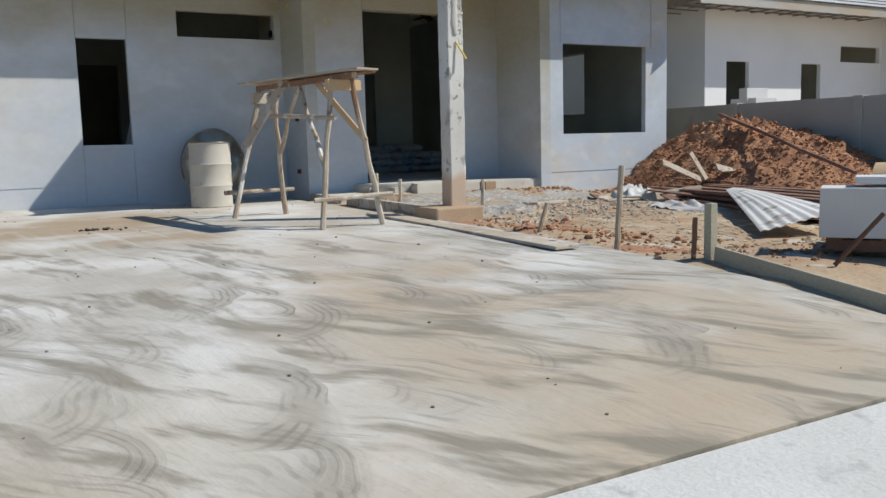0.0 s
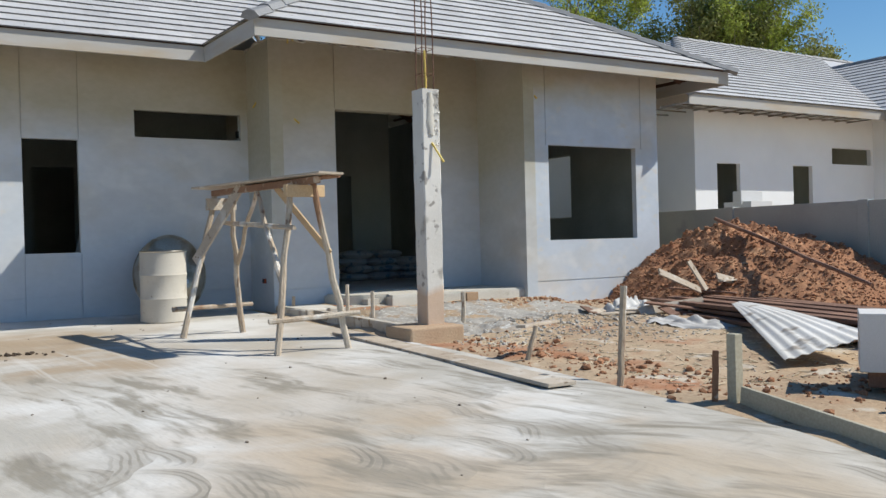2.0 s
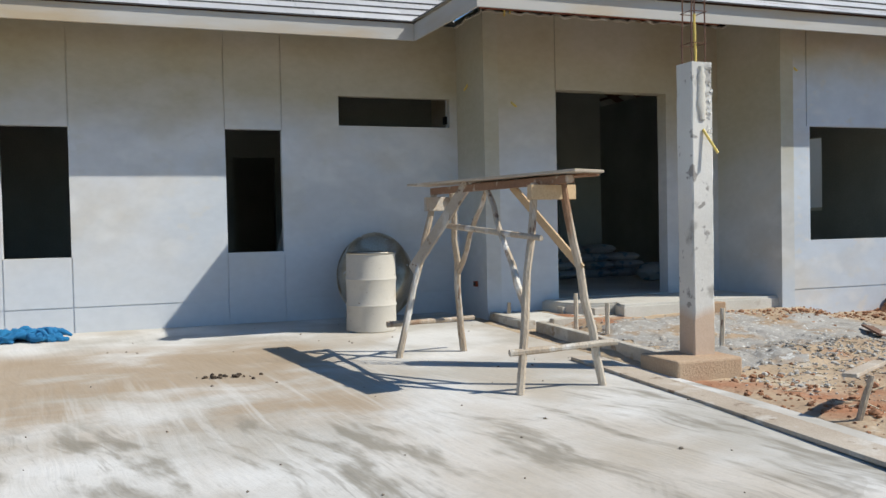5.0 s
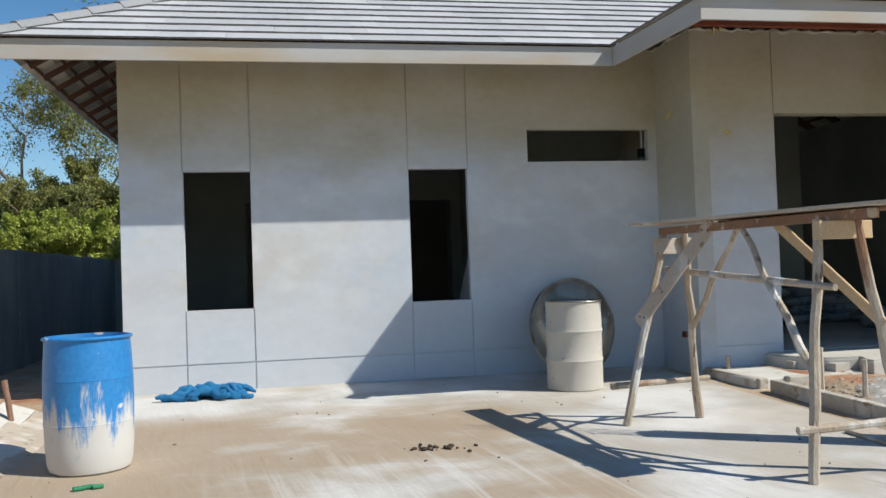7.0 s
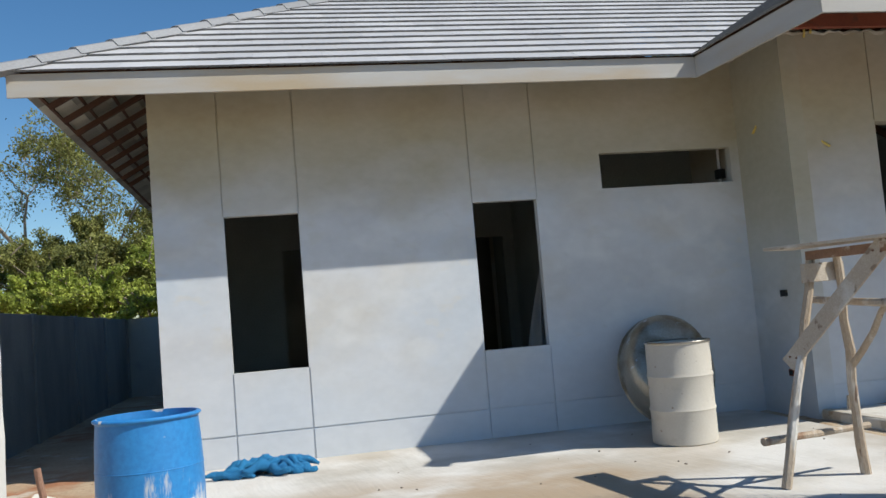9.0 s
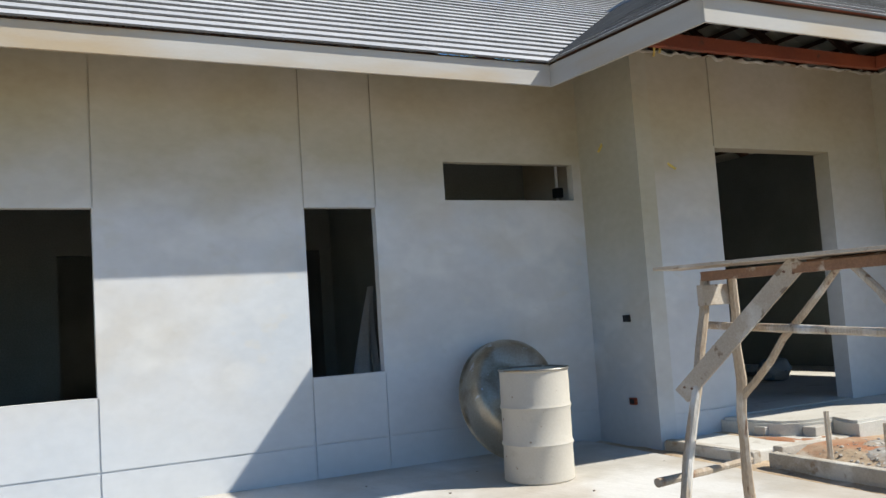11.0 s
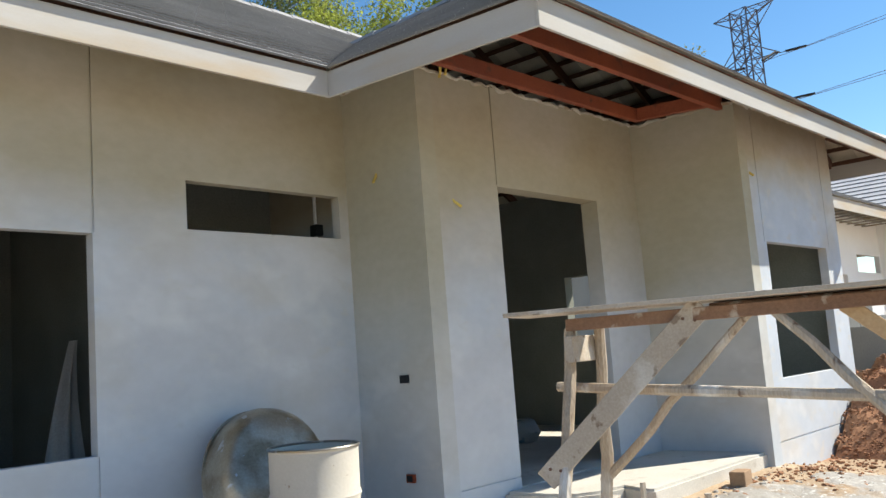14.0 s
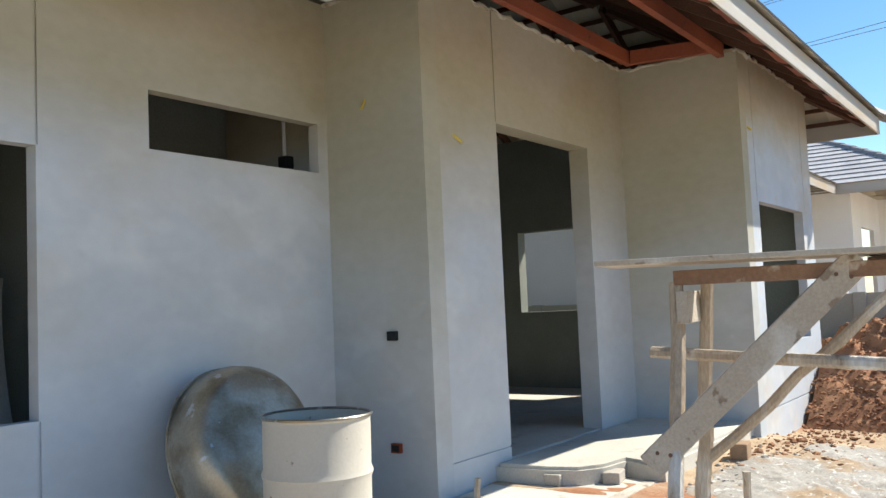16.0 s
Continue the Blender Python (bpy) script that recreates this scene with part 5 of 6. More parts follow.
for k in range(7):
    a = Vector((6.76, 5.0, 0)) + by * 0.04 + bx * (0.12 + 0.4 * k)
    part("slat", board((*a.xy, 0.488), (*(a + by * 0.85).xy, 0.488), 0.12, 0.02), DARKWOOD, pal)
clods("clay_clods", 260, yard_spot(5.8, 8.2, 4.3, 6.1, 6.7, 5.3, 0.6, 0.35), (0.008, 0.028), CLOD, "red clay lumps round the block stack", "clods", 14)
for k, z in ((0.35, 0.925), (1.1, 0.985), (1.85, 0.965)):
    c = Vector((6.76, 5.0, 0)) + bx * (0.34 + 0.66 * k) + by * 0.28
    block(c.x, c.y, z, 0.62, 0.40, 0.06, -56 + random.uniform(-2, 2))
for k in range(3):
    for j in range(9):
        if j < 8 or k == 1:
            block(14.92, 12.3 + k * 0.22, 0.45 + j * 0.202, 0.6, 0.2, 0.2, random.uniform(-2, 2), "neighbour's block stack", "pale aerated concrete block stacked beyond the wall")
solo("iron_bar", stick((6.35, 4.55, 0.36), (6.62, 4.35, 0.74), 0.018, 0.018, 0.0, rough=0), REBAR, "dark iron bar leaning out of the ground", "bar")
for i in range(6):
    bm = bmesh.new()
    prev = None
    for k in range(13):
        a = math.pi * (0.05 + 0.9 * k / 12)
        cur = [bm.verts.new((0.26 * math.cos(a), w, 0.30 * math.sin(a))) for w in (0, 0.9)]
        if prev:
            bm.faces.new((prev[0], cur[0], cur[1], prev[1]))
        prev = cur
    r = bmesh.ops.extrude_face_region(bm, geom=bm.faces[:])
    bmesh.ops.translate(bm, vec=(0, 0, 0.02), verts=[v for v in r["geom"] if isinstance(v, bmesh.types.BMVert)])
    bmesh.ops.recalc_face_normals(bm, faces=bm.faces)
    smooth(solo("curved_formwork", bm, FRESHWOOD, "curved yellowish wooden formwork sheet in a pile", "formwork", m=pose(10.75 + i * 0.2, 5.25 - i * 0.06, 0.43 + 0.03 * i, 0, -8, 25 + 4 * i) @ Matrix.Scale(1.75, 4), group="formwork pile"))

# crumpled white sheeting
def crumple(name, x, y, sx, sy, h, mat, label, category, seed, n=34, z=None, fine=1.0, spike=1.0):
    bm = bmesh.new()
    rows = []
    for j in range(n + 1):
        row = []
        for i in range(n + 1):
            u, v = i / n * 2 - 1, j / n * 2 - 1
            d = math.hypot(u, v) * (1 + 0.35 * noise.noise((u * 1.4, v * 1.4, seed)))
            k = max(0.0, 1 - d ** 2)
            f = abs(noise.noise((u * 2.2 * fine + seed, v * 2.2 * fine, seed))) + 0.55 * spike * abs(noise.noise((u * 5 * fine, v * 5 * fine + seed, 3))) + 0.25 * spike * abs(noise.noise((u * 11 * fine, v * 11 * fine, seed)))
            px, py = x + u * sx * (1 + 0.15 * noise.noise((v * 3, seed, 1))), y + v * sy * (1 + 0.2 * noise.noise((u * 3, seed, 8)))
            gz = earth_z(px, py) if z is None else z
            row.append(bm.verts.new((px, py, gz + h * (0.25 + f * 1.25) * k ** 0.6 - (0.03 if d > 1 else 0))) if d < 1.12 else None)
        rows.append(row)
    for r0, r1 in zip(rows, rows[1:]):
        for i in range(n):
            q = (r0[i], r0[i + 1], r1[i + 1], r1[i])
            if all(q):
                bm.faces.new(q)
    bmesh.ops.delete(bm, geom=[v for v in bm.verts if not v.link_faces], context='VERTS')
    bmesh.ops.recalc_face_normals(bm, faces=bm.faces)
    return smooth(solo(name, bm, mat, label, category), 80)


TARP = material("dusty_white_sheeting", (0.56, 0.55, 0.53), 0.7, dark=(0.40, 0.38, 0.36), bump=0.2)
crumple("plastic_sheeting", 9.42, 10.0, 0.36, 0.36, 0.21, TARP, "crumpled white plastic sheeting on the ground", "sheeting", 2, spike=0.6)
crumple("plastic_sheeting", 8.85, 8.45, 0.36, 0.60, 0.08, TARP, "flattened pale sheeting beside the timbers", "sheeting", 5, spike=0.5)
SPILL = material("dried_cement_crust", (0.385, 0.365, 0.335), 0.95, dark=(0.28, 0.26, 0.23), spots=((1.6, 0.52, 0.10, (0.34, 0.25, 0.165)), (4, 0.58, 0.08, (0.30, 0.23, 0.165)), (16, 0.6, 0.06, (0.54, 0.53, 0.50))), bump=0.6, bump_size=24)
crumple("cement_spill", 7.5, 10.95, 1.35, 0.85, 0.035, SPILL, "crusted grey cement spill in front of the porch", "cement", 15, n=60, fine=3.0)["kind"] = "stuff"
crumple("cement_spill", 7.9, 10.7, 1.7, 1.1, 0.03, SPILL, "thin pale grey cement crust over the earth", "cement", 23, n=80, fine=4.0)["kind"] = "stuff"
crumple("cement_spill", 6.6, 9.7, 0.6, 0.7, 0.03, SPILL, "crusted grey cement spill beside the column", "cement", 17, n=40, fine=2.0)["kind"] = "stuff"
NET = material("blue_netting", (0.03, 0.235, 0.47), 0.7, dark=(0.02, 0.16, 0.36), grain=220, bump=0.8, bump_size=160)
rnd = random.Random(8)
bm = bmesh.new()
for k in range(30):
    u, v = rnd.uniform(-0.34, 0.34), rnd.uniform(-0.15, 0.15)
    lift = 0.105 * max(0.0, 1 - (u / 0.46) ** 2 - (v / 0.24) ** 2) * rnd.uniform(0.3, 1.0)
    turn, length, bend = rnd.gauss(0.25, 0.5), rnd.uniform(0.18, 0.42), rnd.uniform(-0.10, 0.10)
    pts, rad = [], []
    for q in range(9):
        w = q / 8 - 0.5
        a = turn + bend * 6 * w
        x, y = 0.27 + u + math.cos(a) * length * w, 13.62 + v + math.sin(a) * length * w
        pts.append((x, y, 0.545 + lift + 0.018 * math.sin(q * 1.3 + k) + 0.02 * (1 - 4 * w * w)))
        rad.append((0.018 + 0.026 * (1 - 4 * w * w)) * rnd.uniform(0.75, 1.2))
    add_tube(bm, pts, rad, 9, 0.35)
smooth(solo("blue_netting", bm, NET, "bundle of blue construction netting beside the wall", "netting"), 75)

# stakes, form board, planks by the drive
solo("wooden_stake", stick((5.60, 6.1, 0.36), (5.66, 6.1, 1.11), 0.026, 0.024, 0.006), WOOD, "thin weathered stake standing at the drive edge", "stake")
solo("wooden_stake", stick((5.64, 5.27, 0.32), (5.66, 5.27, 0.72), 0.026, 0.026, 0.003, sides=4), BEAMWOOD, "short brown stake at the drive edge", "stake")
fb = thing("form_board", "greenish wooden form board with a square post along the drive", "formwork")
GREENWOOD = material("greenish_form_wood", (0.46, 0.415, 0.32), 0.85, dark=(0.36, 0.33, 0.25), bump=0.3)
part("post", box(5.69, 5.76, 5.14, 5.21, 0.3, 0.83, 0.004), GREENWOOD, fb)
part("board", board((5.72, 5.12, 0.445), (5.52, 3.15, 0.245), 0.03, 0.12), GREENWOOD, fb)
part("board", board((5.52, 3.13, 0.245), (5.36, 1.2, 0.01), 0.03, 0.12), GREENWOOD, fb)
ts = thing("marker_stake", "small leaning stake with a nailed crosspiece", "stake")
part("stake", stick((5.62, 7.25, 0.38), (5.70, 7.2, 0.74), 0.022, 0.02, 0.004), WOOD, ts)
part("crosspiece", board((5.60, 7.28, 0.735), (6.35, 7.75, 0.70), 0.09, 0.025), PLANK, ts)
solo("edge_plank", board((5.20, 9.95, 0.515), (5.06, 6.08, 0.465), 0.24, 0.028), PLANK, "long cement-dusted plank lying on the drive edge", "plank")
for p, q, l in (((6.05, 11.62, 0.42), (6.05, 11.62, 0.94), "peg"), ((6.2, 11.2, 0.42), (6.2, 11.2, 0.86), "peg"), ((5.86, 13.02, 0.58), (5.86, 13.0, 0.74), "peg"), ((6.9, 10.2, 0.42), (6.92, 10.2, 0.85), "peg")):
    solo("wooden_peg", stick(p, q, 0.026, 0.024, 0.002, sides=6), WOOD, "short wooden peg beside the porch", "peg", group="pegs by the porch")
BRICK = material("grey_cement_brick", (0.50, 0.47, 0.42), 0.95, dark=(0.42, 0.38, 0.33), bump=0.3)
BRICKB = material("brown_clay_brick", (0.36, 0.24, 0.15), 0.95, bump=0.3)
for x, y, rz, z in ((6.52, 12.72, 4, 0.60), (6.74, 12.50, -6, 0.60), (6.75, 12.36, 12, 0.60)):
    solo("cement_brick", box(-0.10, 0.10, -0.065, 0.065, 0, 0.085, 0.008), BRICK, "grey cement brick lying on the step", "brick", m=pose(x, y, z, 0, 0, rz), group="bricks on the step")
solo("clay_brick", box(-0.11, 0.11, -0.07, 0.07, 0, 0.17, 0.008), BRICKB, "brown clay block beside the porch edge", "brick", m=pose(8.05, 11.8, 0.56, 0, 0, 8))
bm = bmesh.new()
for u, v in ((0, 0), (0.06, 0.01), (0.11, -0.02)):
    add_box(bm, u, u + 0.07, v, v + 0.05, 0, 0.02, bevel=0.006)
solo("plastic_scrap", bm, material("green_plastic", (0.03, 0.22, 0.10), 0.5), "small green plastic scrap on the drive", "scrap", m=pose(-0.28, 9.98, 0.502, 0, 0, 20))
# west edge debris
for a, b, w, mat in (((-1.05, 10.5, 0.48), (-1.2, 12.9, 0.60), 0.30, PLANK), ((-1.42, 11.5, 0.46), (-1.3, 12.6, 0.70), 0.28, SLABTOP), ((-0.9, 10.2, 0.49), (-0.95, 12.2, 0.52), 0.14, PLANK), ((-1.25, 9.9, 0.50), (-1.02, 11.4, 0.56), 0.20, SLABTOP)):
    tagged(part("loose_board", board(a, b, w, 0.03, (0.3, 0.1, 0.9)), mat), "pale board lying at the drive edge", "board", "boards beside the barrel")
solo("wooden_stake", stick((-1.25, 12.3, 0.40), (-1.33, 12.3, 0.98), 0.026, 0.024, 0.004), DARKWOOD, "brown stake standing beside the barrel", "stake")
solo("wooden_bar", stick((-0.92, 9.45, 2.22), (-1.55, 9.6, 2.19), 0.02, 0.018, 0.004), WOOD, "short wooden bar sticking out of the column", "bar")

# ---- wall fittings ----
def fitting(x, y, z, mat, label, cat="socket"):
    t = thing("socket_box", label, cat, pose(x, y, z, 0, 0, 90), "wall boxes")
    bm = bmesh.new()
    add_box(bm, -0.042, 0.042, -0.004, 0.03, -0.034, 0.034)
    rim = part("frame", bm, mat, t)
    part("recess", box(-0.032, 0.032, 0.001, 0.006, -0.024, 0.024), BLACK, rim, m=pose(0, 0.026, 0))
    return t


fitting(XS - 0.002, 13.55, 1.775, BLACK, "black open switch box let into the wall")
fitting(XS - 0.002, 13.55, 0.955, ORANGE, "orange open socket box let into the wall")
for p, q in (((XS + 0.02, 13.75, 3.60), (XS - 0.05, 13.74, 3.50)), ((6.02, YP + 0.02, 3.30), (6.08, YP - 0.05, 3.22)), ((9.42, YB + 0.02, 3.66), (9.43, YB - 0.04, 3.60))):
    solo("conduit_stub", stick(p, q, 0.012, 0.012, 0, rough=0), CONDUIT, "yellow conduit stub coming out of the wall", "conduit", group="conduit stubs")
for x, z in ((5.94, 4.40), (6.02, 4.44)):
    solo("conduit_loop", stick((x, YP - 0.03, z - 0.04), (x - 0.02, YP - 0.10, z + 0.24), 0.012, 0.012, 0.004, rough=0), CONDUIT, "yellow conduit rising into the open eaves", "conduit", group="eaves conduits")

# ---- inside the house ----
def sack(x, y, z, rz, sx=0.62, sy=0.42, sz=0.15):
    bm = bmesh.new()
    bmesh.ops.create_grid(bm, x_segments=10, y_segments=8, size=0.5)
    bmesh.ops.duplicate(bm, geom=bm.faces[:])
    half = len(bm.verts) // 2
    for i, v in enumerate(bm.verts):
        u, w = v.co.x * 2, v.co.y * 2
        k = max(0.0, (1 - abs(u) ** 4) * (1 - abs(w) ** 4)) ** 0.5
        top = i >= half
        v.co = Vector((u * sx / 2, w * sy / 2, sz * 0.5 + (1 if top else -1) * sz * 0.5 * k + 0.012 * noise.noise((u * 3 + x, w * 3 + y, z)) * top))
    bmesh.ops.remove_doubles(bm, verts=bm.verts, dist=0.002)
    bmesh.ops.recalc_face_normals(bm, faces=bm.faces)
    return smooth(solo("cement_sack", bm, SACK, "full paper cement sack in a pile on the floor", "sack", m=pose(x, y, z, 0, 0, rz), group="cement sacks"), 60)


for lay in range(4):
    for k in range(3 if lay < 3 else 2):
        sack(8.55 + k * 0.62 + 0.1 * (lay % 2), 16.75 + random.uniform(-.04, .04), FLOOR + lay * 0.145, random.uniform(-5, 5))
sack(9.62, 15.45, FLOOR, 40, 0.6, 0.45, 0.3)
sack(10.1, 16.3, FLOOR, 80)
sack(7.3, 16.9, FLOOR, 10)
bm = bmesh.new()
rows = []
for j in range(15):
    k = j / 14
    rows.append([bm.verts.new((3.16 + 0.55 * u ** 0.8 * (0.05 + 0.95 * (1 - k) ** 1.3) + 0.42 * k ** 1.2, 15.0 + 0.25 * k + 0.05 * math.sin(u * 9 + k * 2), FLOOR + 1.55 * k)) for u in [i / 16 for i in range(17)]])
for r0, r1 in zip(rows, rows[1:]):
    for i in range(16):
        bm.faces.new((r0[i], r0[i + 1], r1[i + 1], r1[i]))
smooth(solo("plastic_sheet", bm, TARP, "pale folded plastic sheet leaning inside the room", "sheeting"), 70)

# ---- trees ----
BARK = material("pale_bark", (0.36, 0.30, 0.23), 0.9, dark=(0.24, 0.19, 0.14), bump=0.5)


def leaf_material(name, c, d):
    m = material(name, c, 0.6, dark=d, random=0.5, island=True, bump=0, spec=0.3)
    n, l = m.node_tree.nodes, m.node_tree.links
    b = n["Principled BSDF"]
    tr_ = n.new("ShaderNodeBsdfTranslucent")
    l.new(b.inputs["Base Color"].links[0].from_socket, tr_.inputs[0])
    mx_ = n.new("ShaderNodeMixShader")
    mx_.inputs[0].default_value = 0.35
    l.new(b.outputs[0], mx_.inputs[1])
    l.new(tr_.outputs[0], mx_.inputs[2])
    l.new(mx_.outputs[0], n["Material Output"].inputs[0])
    return m


LEAF_D = leaf_material("olive_leaves", (0.19, 0.235, 0.075), (0.10, 0.135, 0.045))
LEAF_B = leaf_material("bright_leaves", (0.46, 0.51, 0.10), (0.29, 0.35, 0.06))
LEAF_Y = leaf_material("yellowing_leaves", (0.32, 0.32, 0.09), (0.19, 0.20, 0.06))


def tree(x, y, h, spread, mat, label, seed, leaves=7000, leaf=0.2, sparse=0.5, z0=0.3, trunk_frac=0.3):
    rnd = random.Random(seed)
    t = thing("tree", label, "tree", pose(x, y, z0), "trees around the plot")
    bm = bmesh.new()
    tips = []

    def grow(p, d, length, r, depth):
        n = 4
        pts, rad = [p], [r]
        for i in range(n):
            d = (d + Vector((rnd.uniform(-1, 1), rnd.uniform(-1, 1), rnd.uniform(-0.3, 0.6))) * 0.14).normalized()
            p = p + d * length / n
            pts.append(p)
            rad.append(max(0.008, r * (1 - 0.13 * (i + 1))))
            if depth >= 2:
                tips.append(p)
        add_tube(bm, pts, rad, 6 if depth < 2 else 4, 0.1)
        if depth == 4:
            tips.append(p)
            return
        for k in range(rnd.choice((2, 3, 3)) + (1 if depth < 2 else 0)):
            a = rnd.uniform(0, 2 * math.pi)
            tilt = rnd.uniform(0.35, 0.95)
            side = Vector((math.cos(a), math.sin(a), 0)) * spread
            nd = (d * math.cos(tilt) + side * math.sin(tilt) + Vector((0, 0, 0.12))).normalized()
            grow(pts[-1 - (k % 2)] if depth else pts[-1 - (k % 3)], nd, length * rnd.uniform(0.6, 0.8), rad[-1] * rnd.uniform(0.6, 0.8), depth + 1)
    grow(Vector((0, 0, 0)), Vector((0, 0, 1)), h * trunk_frac, h * 0.014, 0)
    zmax = max(p.z for p in tips)
    k = h / zmax
    for v in bm.verts:
        v.co *= k
    part("trunk", bm, BARK, t, "pale branching trunk")
    bm = bmesh.new()
    tips = [p * k for p in tips if p.z * k > h * 0.22]
    keep = [p for p in tips if rnd.random() > 0.25 + sparse * 0.35] or tips
    for _ in range(leaves):
        c = rnd.choice(keep)
        o = Vector((rnd.gauss(0, 1), rnd.gauss(0, 1), rnd.gauss(0, 0.7))) * h * 0.021
        n_ = Vector((rnd.uniform(-1, 1), rnd.uniform(-1, 1), rnd.uniform(-0.2, 1))).normalized()
        a = n_.orthogonal().normalized()
        a = Matrix.Rotation(rnd.uniform(0, 6.28), 3, n_) @ a
        b = n_.cross(a)
        s = leaf * rnd.uniform(0.6, 1.3)
        p = c + o
        q = [bm.verts.new(p + a * s), bm.verts.new(p + b * s * 0.42), bm.verts.new(p - a * s * 0.9), bm.verts.new(p - b * s * 0.42)]
        bm.faces.new(q)
    part("crown", bm, mat, t, "leafy crown with gaps")
    return t


tree(-6.6, 33.5, 11.8, 0.8, LEAF_D, "tall sparse tree with olive leaves behind the wall", 11, 12480, 0.056, 1.2)
tree(-4.6, 36, 9.2, 1.2, LEAF_Y, "yellowing broad tree behind the wall", 12, 19200, 0.059, 0.9)
tree(-5.6, 33.2, 5.4, 1.5, LEAF_Y, "yellow-green bushy tree behind the wall", 13, 47520, 0.058, 0.2, trunk_frac=0.22)
tree(-3.6, 34.5, 5.2, 1.5, LEAF_Y, "yellow-green bushy tree behind the wall", 14, 47520, 0.058, 0.2, trunk_frac=0.22)
tree(-7.6, 31.5, 4.6, 1.6, LEAF_B, "low bright green bush behind the wall", 31, 28800, 0.053, 0.1, trunk_frac=0.16)
tree(-4.7, 31.0, 4.3, 1.6, LEAF_Y, "low yellow-green bush behind the wall", 32, 28800, 0.053, 0.1, trunk_frac=0.16)
tree(-2.2, 31.5, 4.4, 1.6, LEAF_B, "low bright green bush behind the wall", 33, 28800, 0.053, 0.1, trunk_frac=0.16)
for bx_, by_, seed_ in ((-6.4, 28.9, 41), (-5.1, 28.6, 42), (-3.9, 29.0, 43), (-2.7, 28.6, 44)):
    tree(bx_, by_, 3.3, 1.7, LEAF_B, "low bright green bush behind the wall", seed_, 20000, 0.055, 0.0, trunk_frac=0.12)
tree(-1.2, 37, 8.0, 1.3, LEAF_Y, "yellow-green tree behind the back wall", 24, 42240, 0.065, 0.4)
tree(14.5, 34, 18.5, 1.0, LEAF_D, "tall dark green tree behind the houses", 16, 22800, 0.068, 1.0)
tree(18.0, 33, 14.4, 0.8, LEAF_D, "tall olive tree behind the houses", 17, 20400, 0.068, 1.0)
tree(20.6, 31, 18.0, 0.65, LEAF_D, "tall airy tree behind the houses", 18, 25200, 0.068, 1.3)
tree(22.6, 28.6, 15.2, 0.55, LEAF_B, "fresh green tree behind the neighbouring house", 19, 36000, 0.073, 0.3)
tree(26.0, 29.0, 14.2, 0.9, LEAF_D, "olive tree behind the neighbouring house", 20, 34320, 0.077, 0.5)
tree(27.6, 27.8, 11.4, 0.6, LEAF_B, "fresh olive tree behind the neighbouring house", 26, 31680, 0.071, 0.5)
tree(29.8, 23.6, 12.4, 0.9, LEAF_Y, "light olive tree behind the neighbouring house", 21, 31680, 0.077, 0.5)

# ---- far house to the west ----
fh = thing("far_house", "distant pale house with a grey hipped roof", "house")
part("wall", wall(-27, -15.6, 0, 5.9, 0.2, ((-16.9, -16.2, 3.2, 5.0), (-22.0, -20.6, 3.2, 5.0)), (), pose(0, 47, 0)), PAINT, fh)
part("side_wall", wall(0.2, 8, 0, 5.9, 0.2, ((1.0, 1.8, 3.2, 5.0), (2.6, 3.4, 3.2, 5.0)), (), Matrix(((0, -1, 0, -15.6), (1, 0, 0, 47), (0, 0, 1, 0), (0, 0, 0, 1)))), PAINT, fh)
bm = bmesh.new()
vs = [bm.verts.new(c) for c in ((-28, 46.2, 5.75), (-14.8, 46.2, 5.75), (-14.8, 56, 5.75), (-28, 56, 5.75), (-22.5, 51, 7.75), (-19.6, 51, 7.75))]
for q in ((0, 1, 5, 4), (1, 2, 5), (2, 3, 4, 5), (3, 0, 4), (3, 2, 1, 0)):
    bm.faces.new([vs[i] for i in q])
part("roof", bm, material("far_slate_roof", (0.22, 0.225, 0.24), 0.7, bump=0.1), fh)
part("eave_board", box(-28, -14.8, 46.1, 46.2, 5.62, 5.85), PAINT, fh)

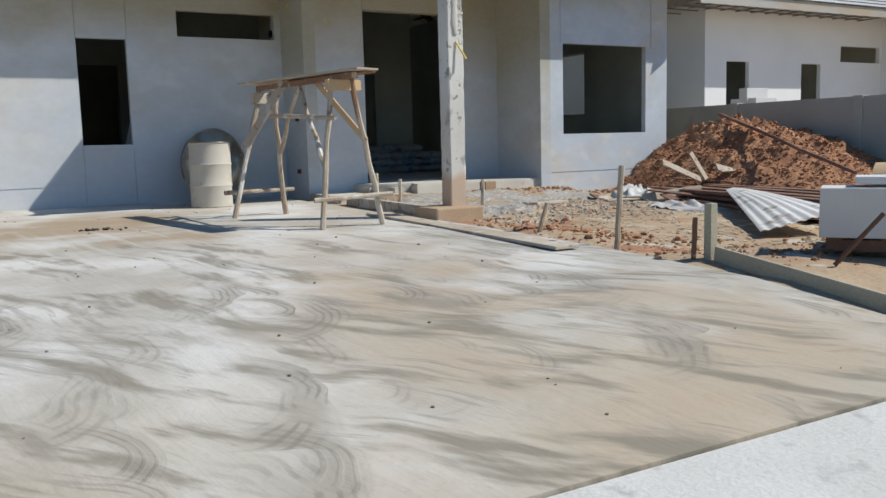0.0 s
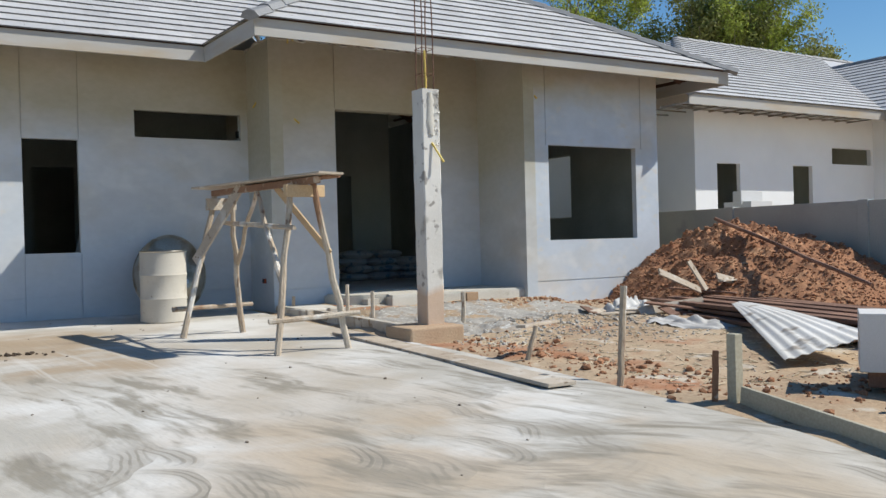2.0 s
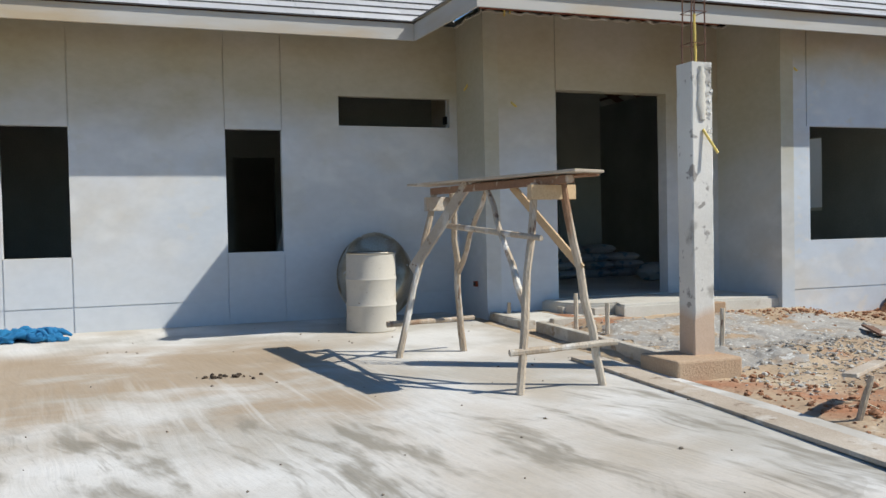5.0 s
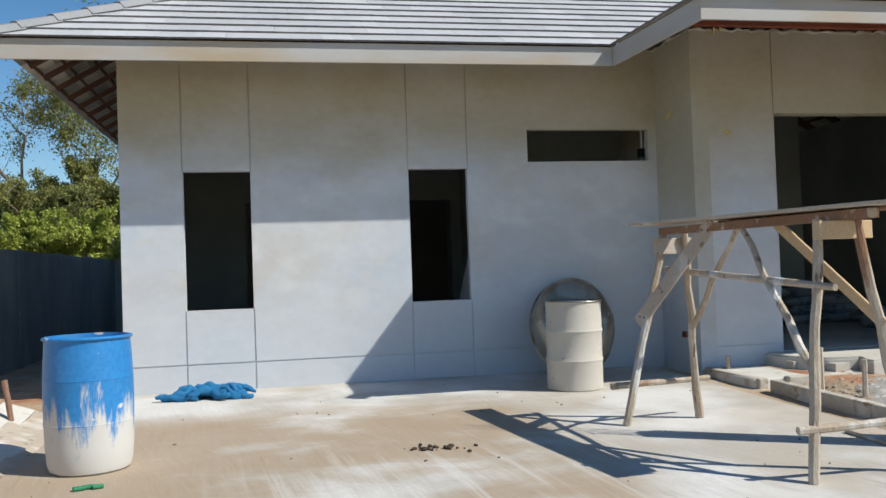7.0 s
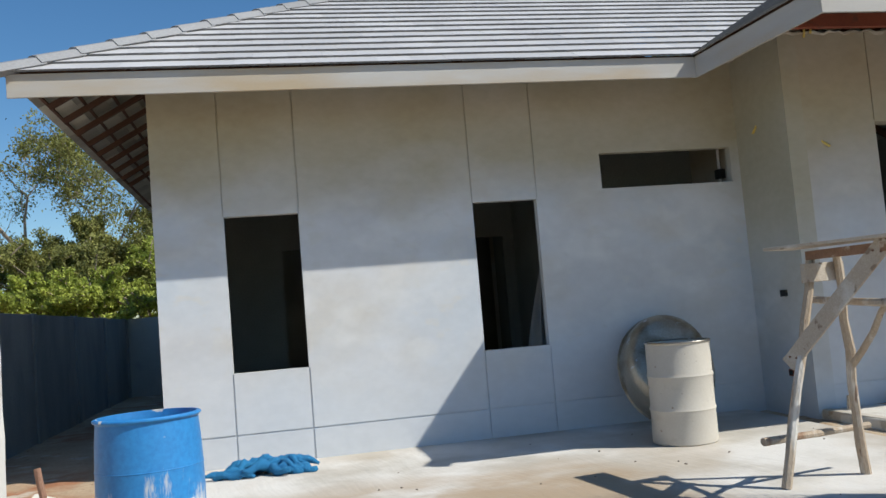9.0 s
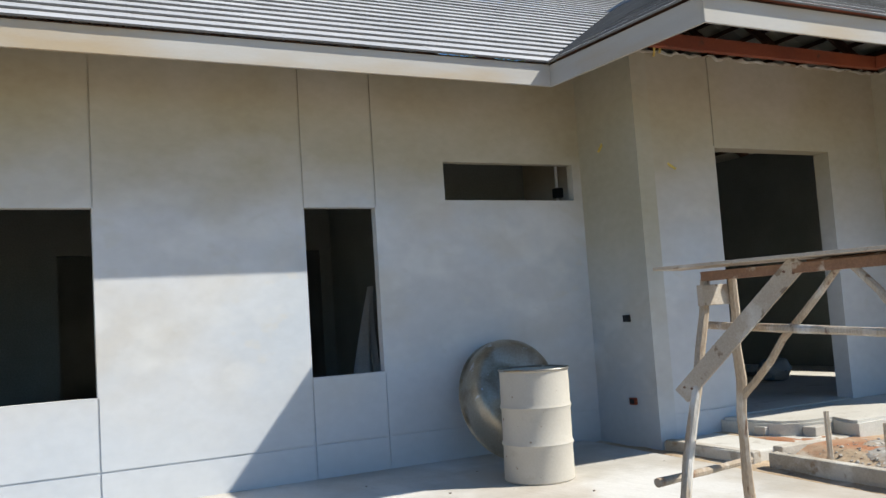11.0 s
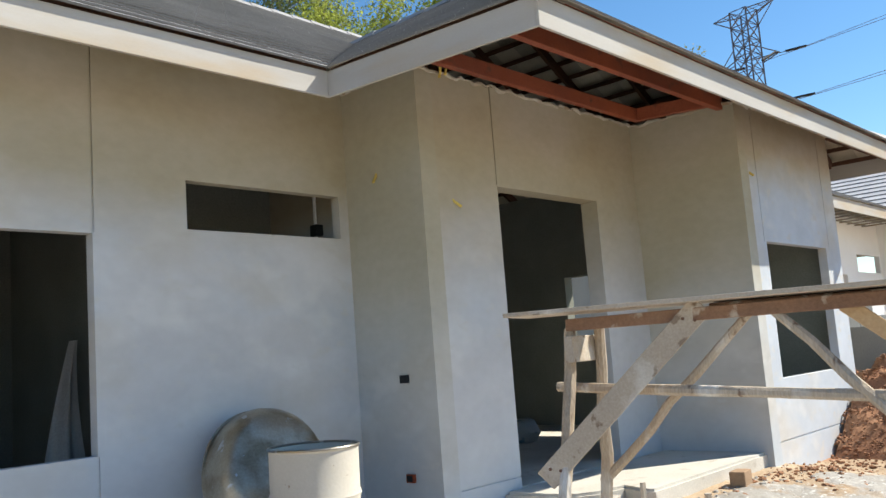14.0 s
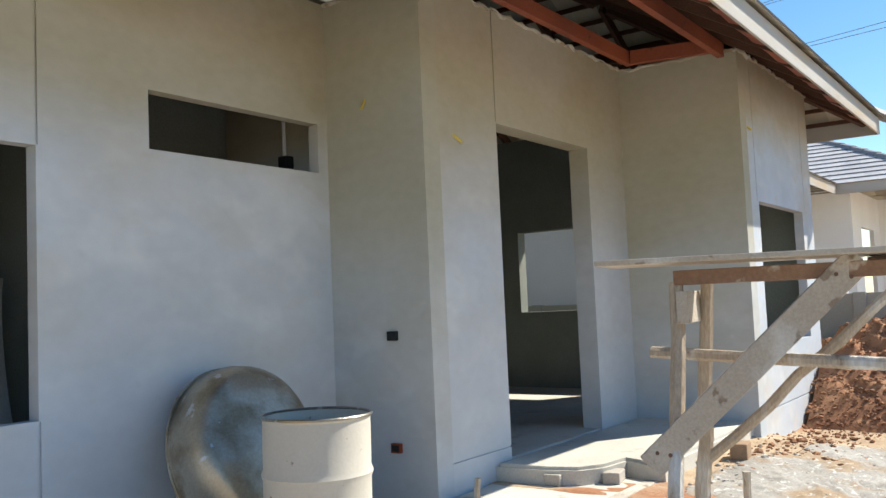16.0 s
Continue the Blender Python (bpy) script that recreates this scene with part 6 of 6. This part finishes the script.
# ---- pylon and lines ----
PYL = material("grey_lattice_steel", (0.13, 0.14, 0.17), 0.6, 0.4)
py = thing("power_pylon", "grey steel lattice power pylon with dark insulators", "pylon", pose(102.6, 48.3, 0, 0, 0, 78))
bm = bmesh.new()
def bar(p, q, r=0.06):
    add_tube(bm, [p, q], r, 4)
levels = [0, 8, 15, 20, 24, 27, 29.2, 31.4, 33.4, 35.4, 37.2, 39.2, 41.2]
def half_w(z):
    return 1.15 + max(0, 27 - z) * 0.13
for z0_, z1_ in zip(levels, levels[1:]):
    a, b = half_w(z0_), half_w(z1_)
    cs = ((-1, -1), (1, -1), (1, 1), (-1, 1))
    for k in range(4):
        (sx, sy), (tx, ty) = cs[k], cs[(k + 1) % 4]
        bar((sx * a, sy * a, z0_), (sx * b, sy * b, z1_), 0.11)
        bar((sx * a, sy * a, z0_), (tx * b, ty * b, z1_))
        bar((tx * a, ty * a, z0_), (sx * b, sy * b, z1_))
        bar((sx * b, sy * b, z1_), (tx * b, ty * b, z1_))
part("tower", bm, PYL, py)
wires = []
for z, reach in ((41.0, 4.3), (34.4, 4.2), (28.6, 4.5)):
    for s in (-1, 1):
        bm = bmesh.new()
        for e in (-1.15, 1.15):
            bar((s * 1.15, e, z), (s * reach, 0, z + 0.2), 0.07)
            bar((s * 1.15, e, z + 2.0 if z < 40 else z - 1.8), (s * reach, 0, z + 0.2), 0.07)
        bar((s * 2.4, -0.7, z + 0.1), (s * 2.4, 0.7, z + 0.1))
        arm = part("cross_arm", bm, PYL, py)
        if z < 40:
            for to, drop in ((Vector((-2.9, -0.9, 0)), 0.0), (Vector((0.5, 2.9, 0)), -1.2)):
                bm = bmesh.new()
                a = Vector((s * reach, 0, z + 0.1))
                add_tube(bm, [a, a + to * 0.2, a + to * 0.24, a + to + Vector((0, 0, drop))], [0.05, 0.05, 0.16, 0.16], 6)
                part("insulator", bm, BLACK, arm, "dark insulator string")
        wires.append((s * reach, z))
rot = Matrix.Rotation(radians(78), 4, 'Z')
for reach, z in wires:
    p = Vector((102.6, 48.3, 0)) + rot @ Vector((reach - (2.9 if z < 40 else 0), -0.9 if z < 40 else 0, z + 0.1))
    toward = Vector((math.cos(radians(-112 + (5 if reach > 0 else 0))), math.sin(radians(-112 + (5 if reach > 0 else 0))), 0))
    bm = bmesh.new()
    add_tube(bm, [p + toward * L + Vector((0, 0, -2.4 * (L / 120) * (2 - L / 120))) for L in np.linspace(0, 150, 14)], 0.035, 4)
    solo("power_line", bm, PYL, "thin grey overhead power line", "cable", group="power lines")
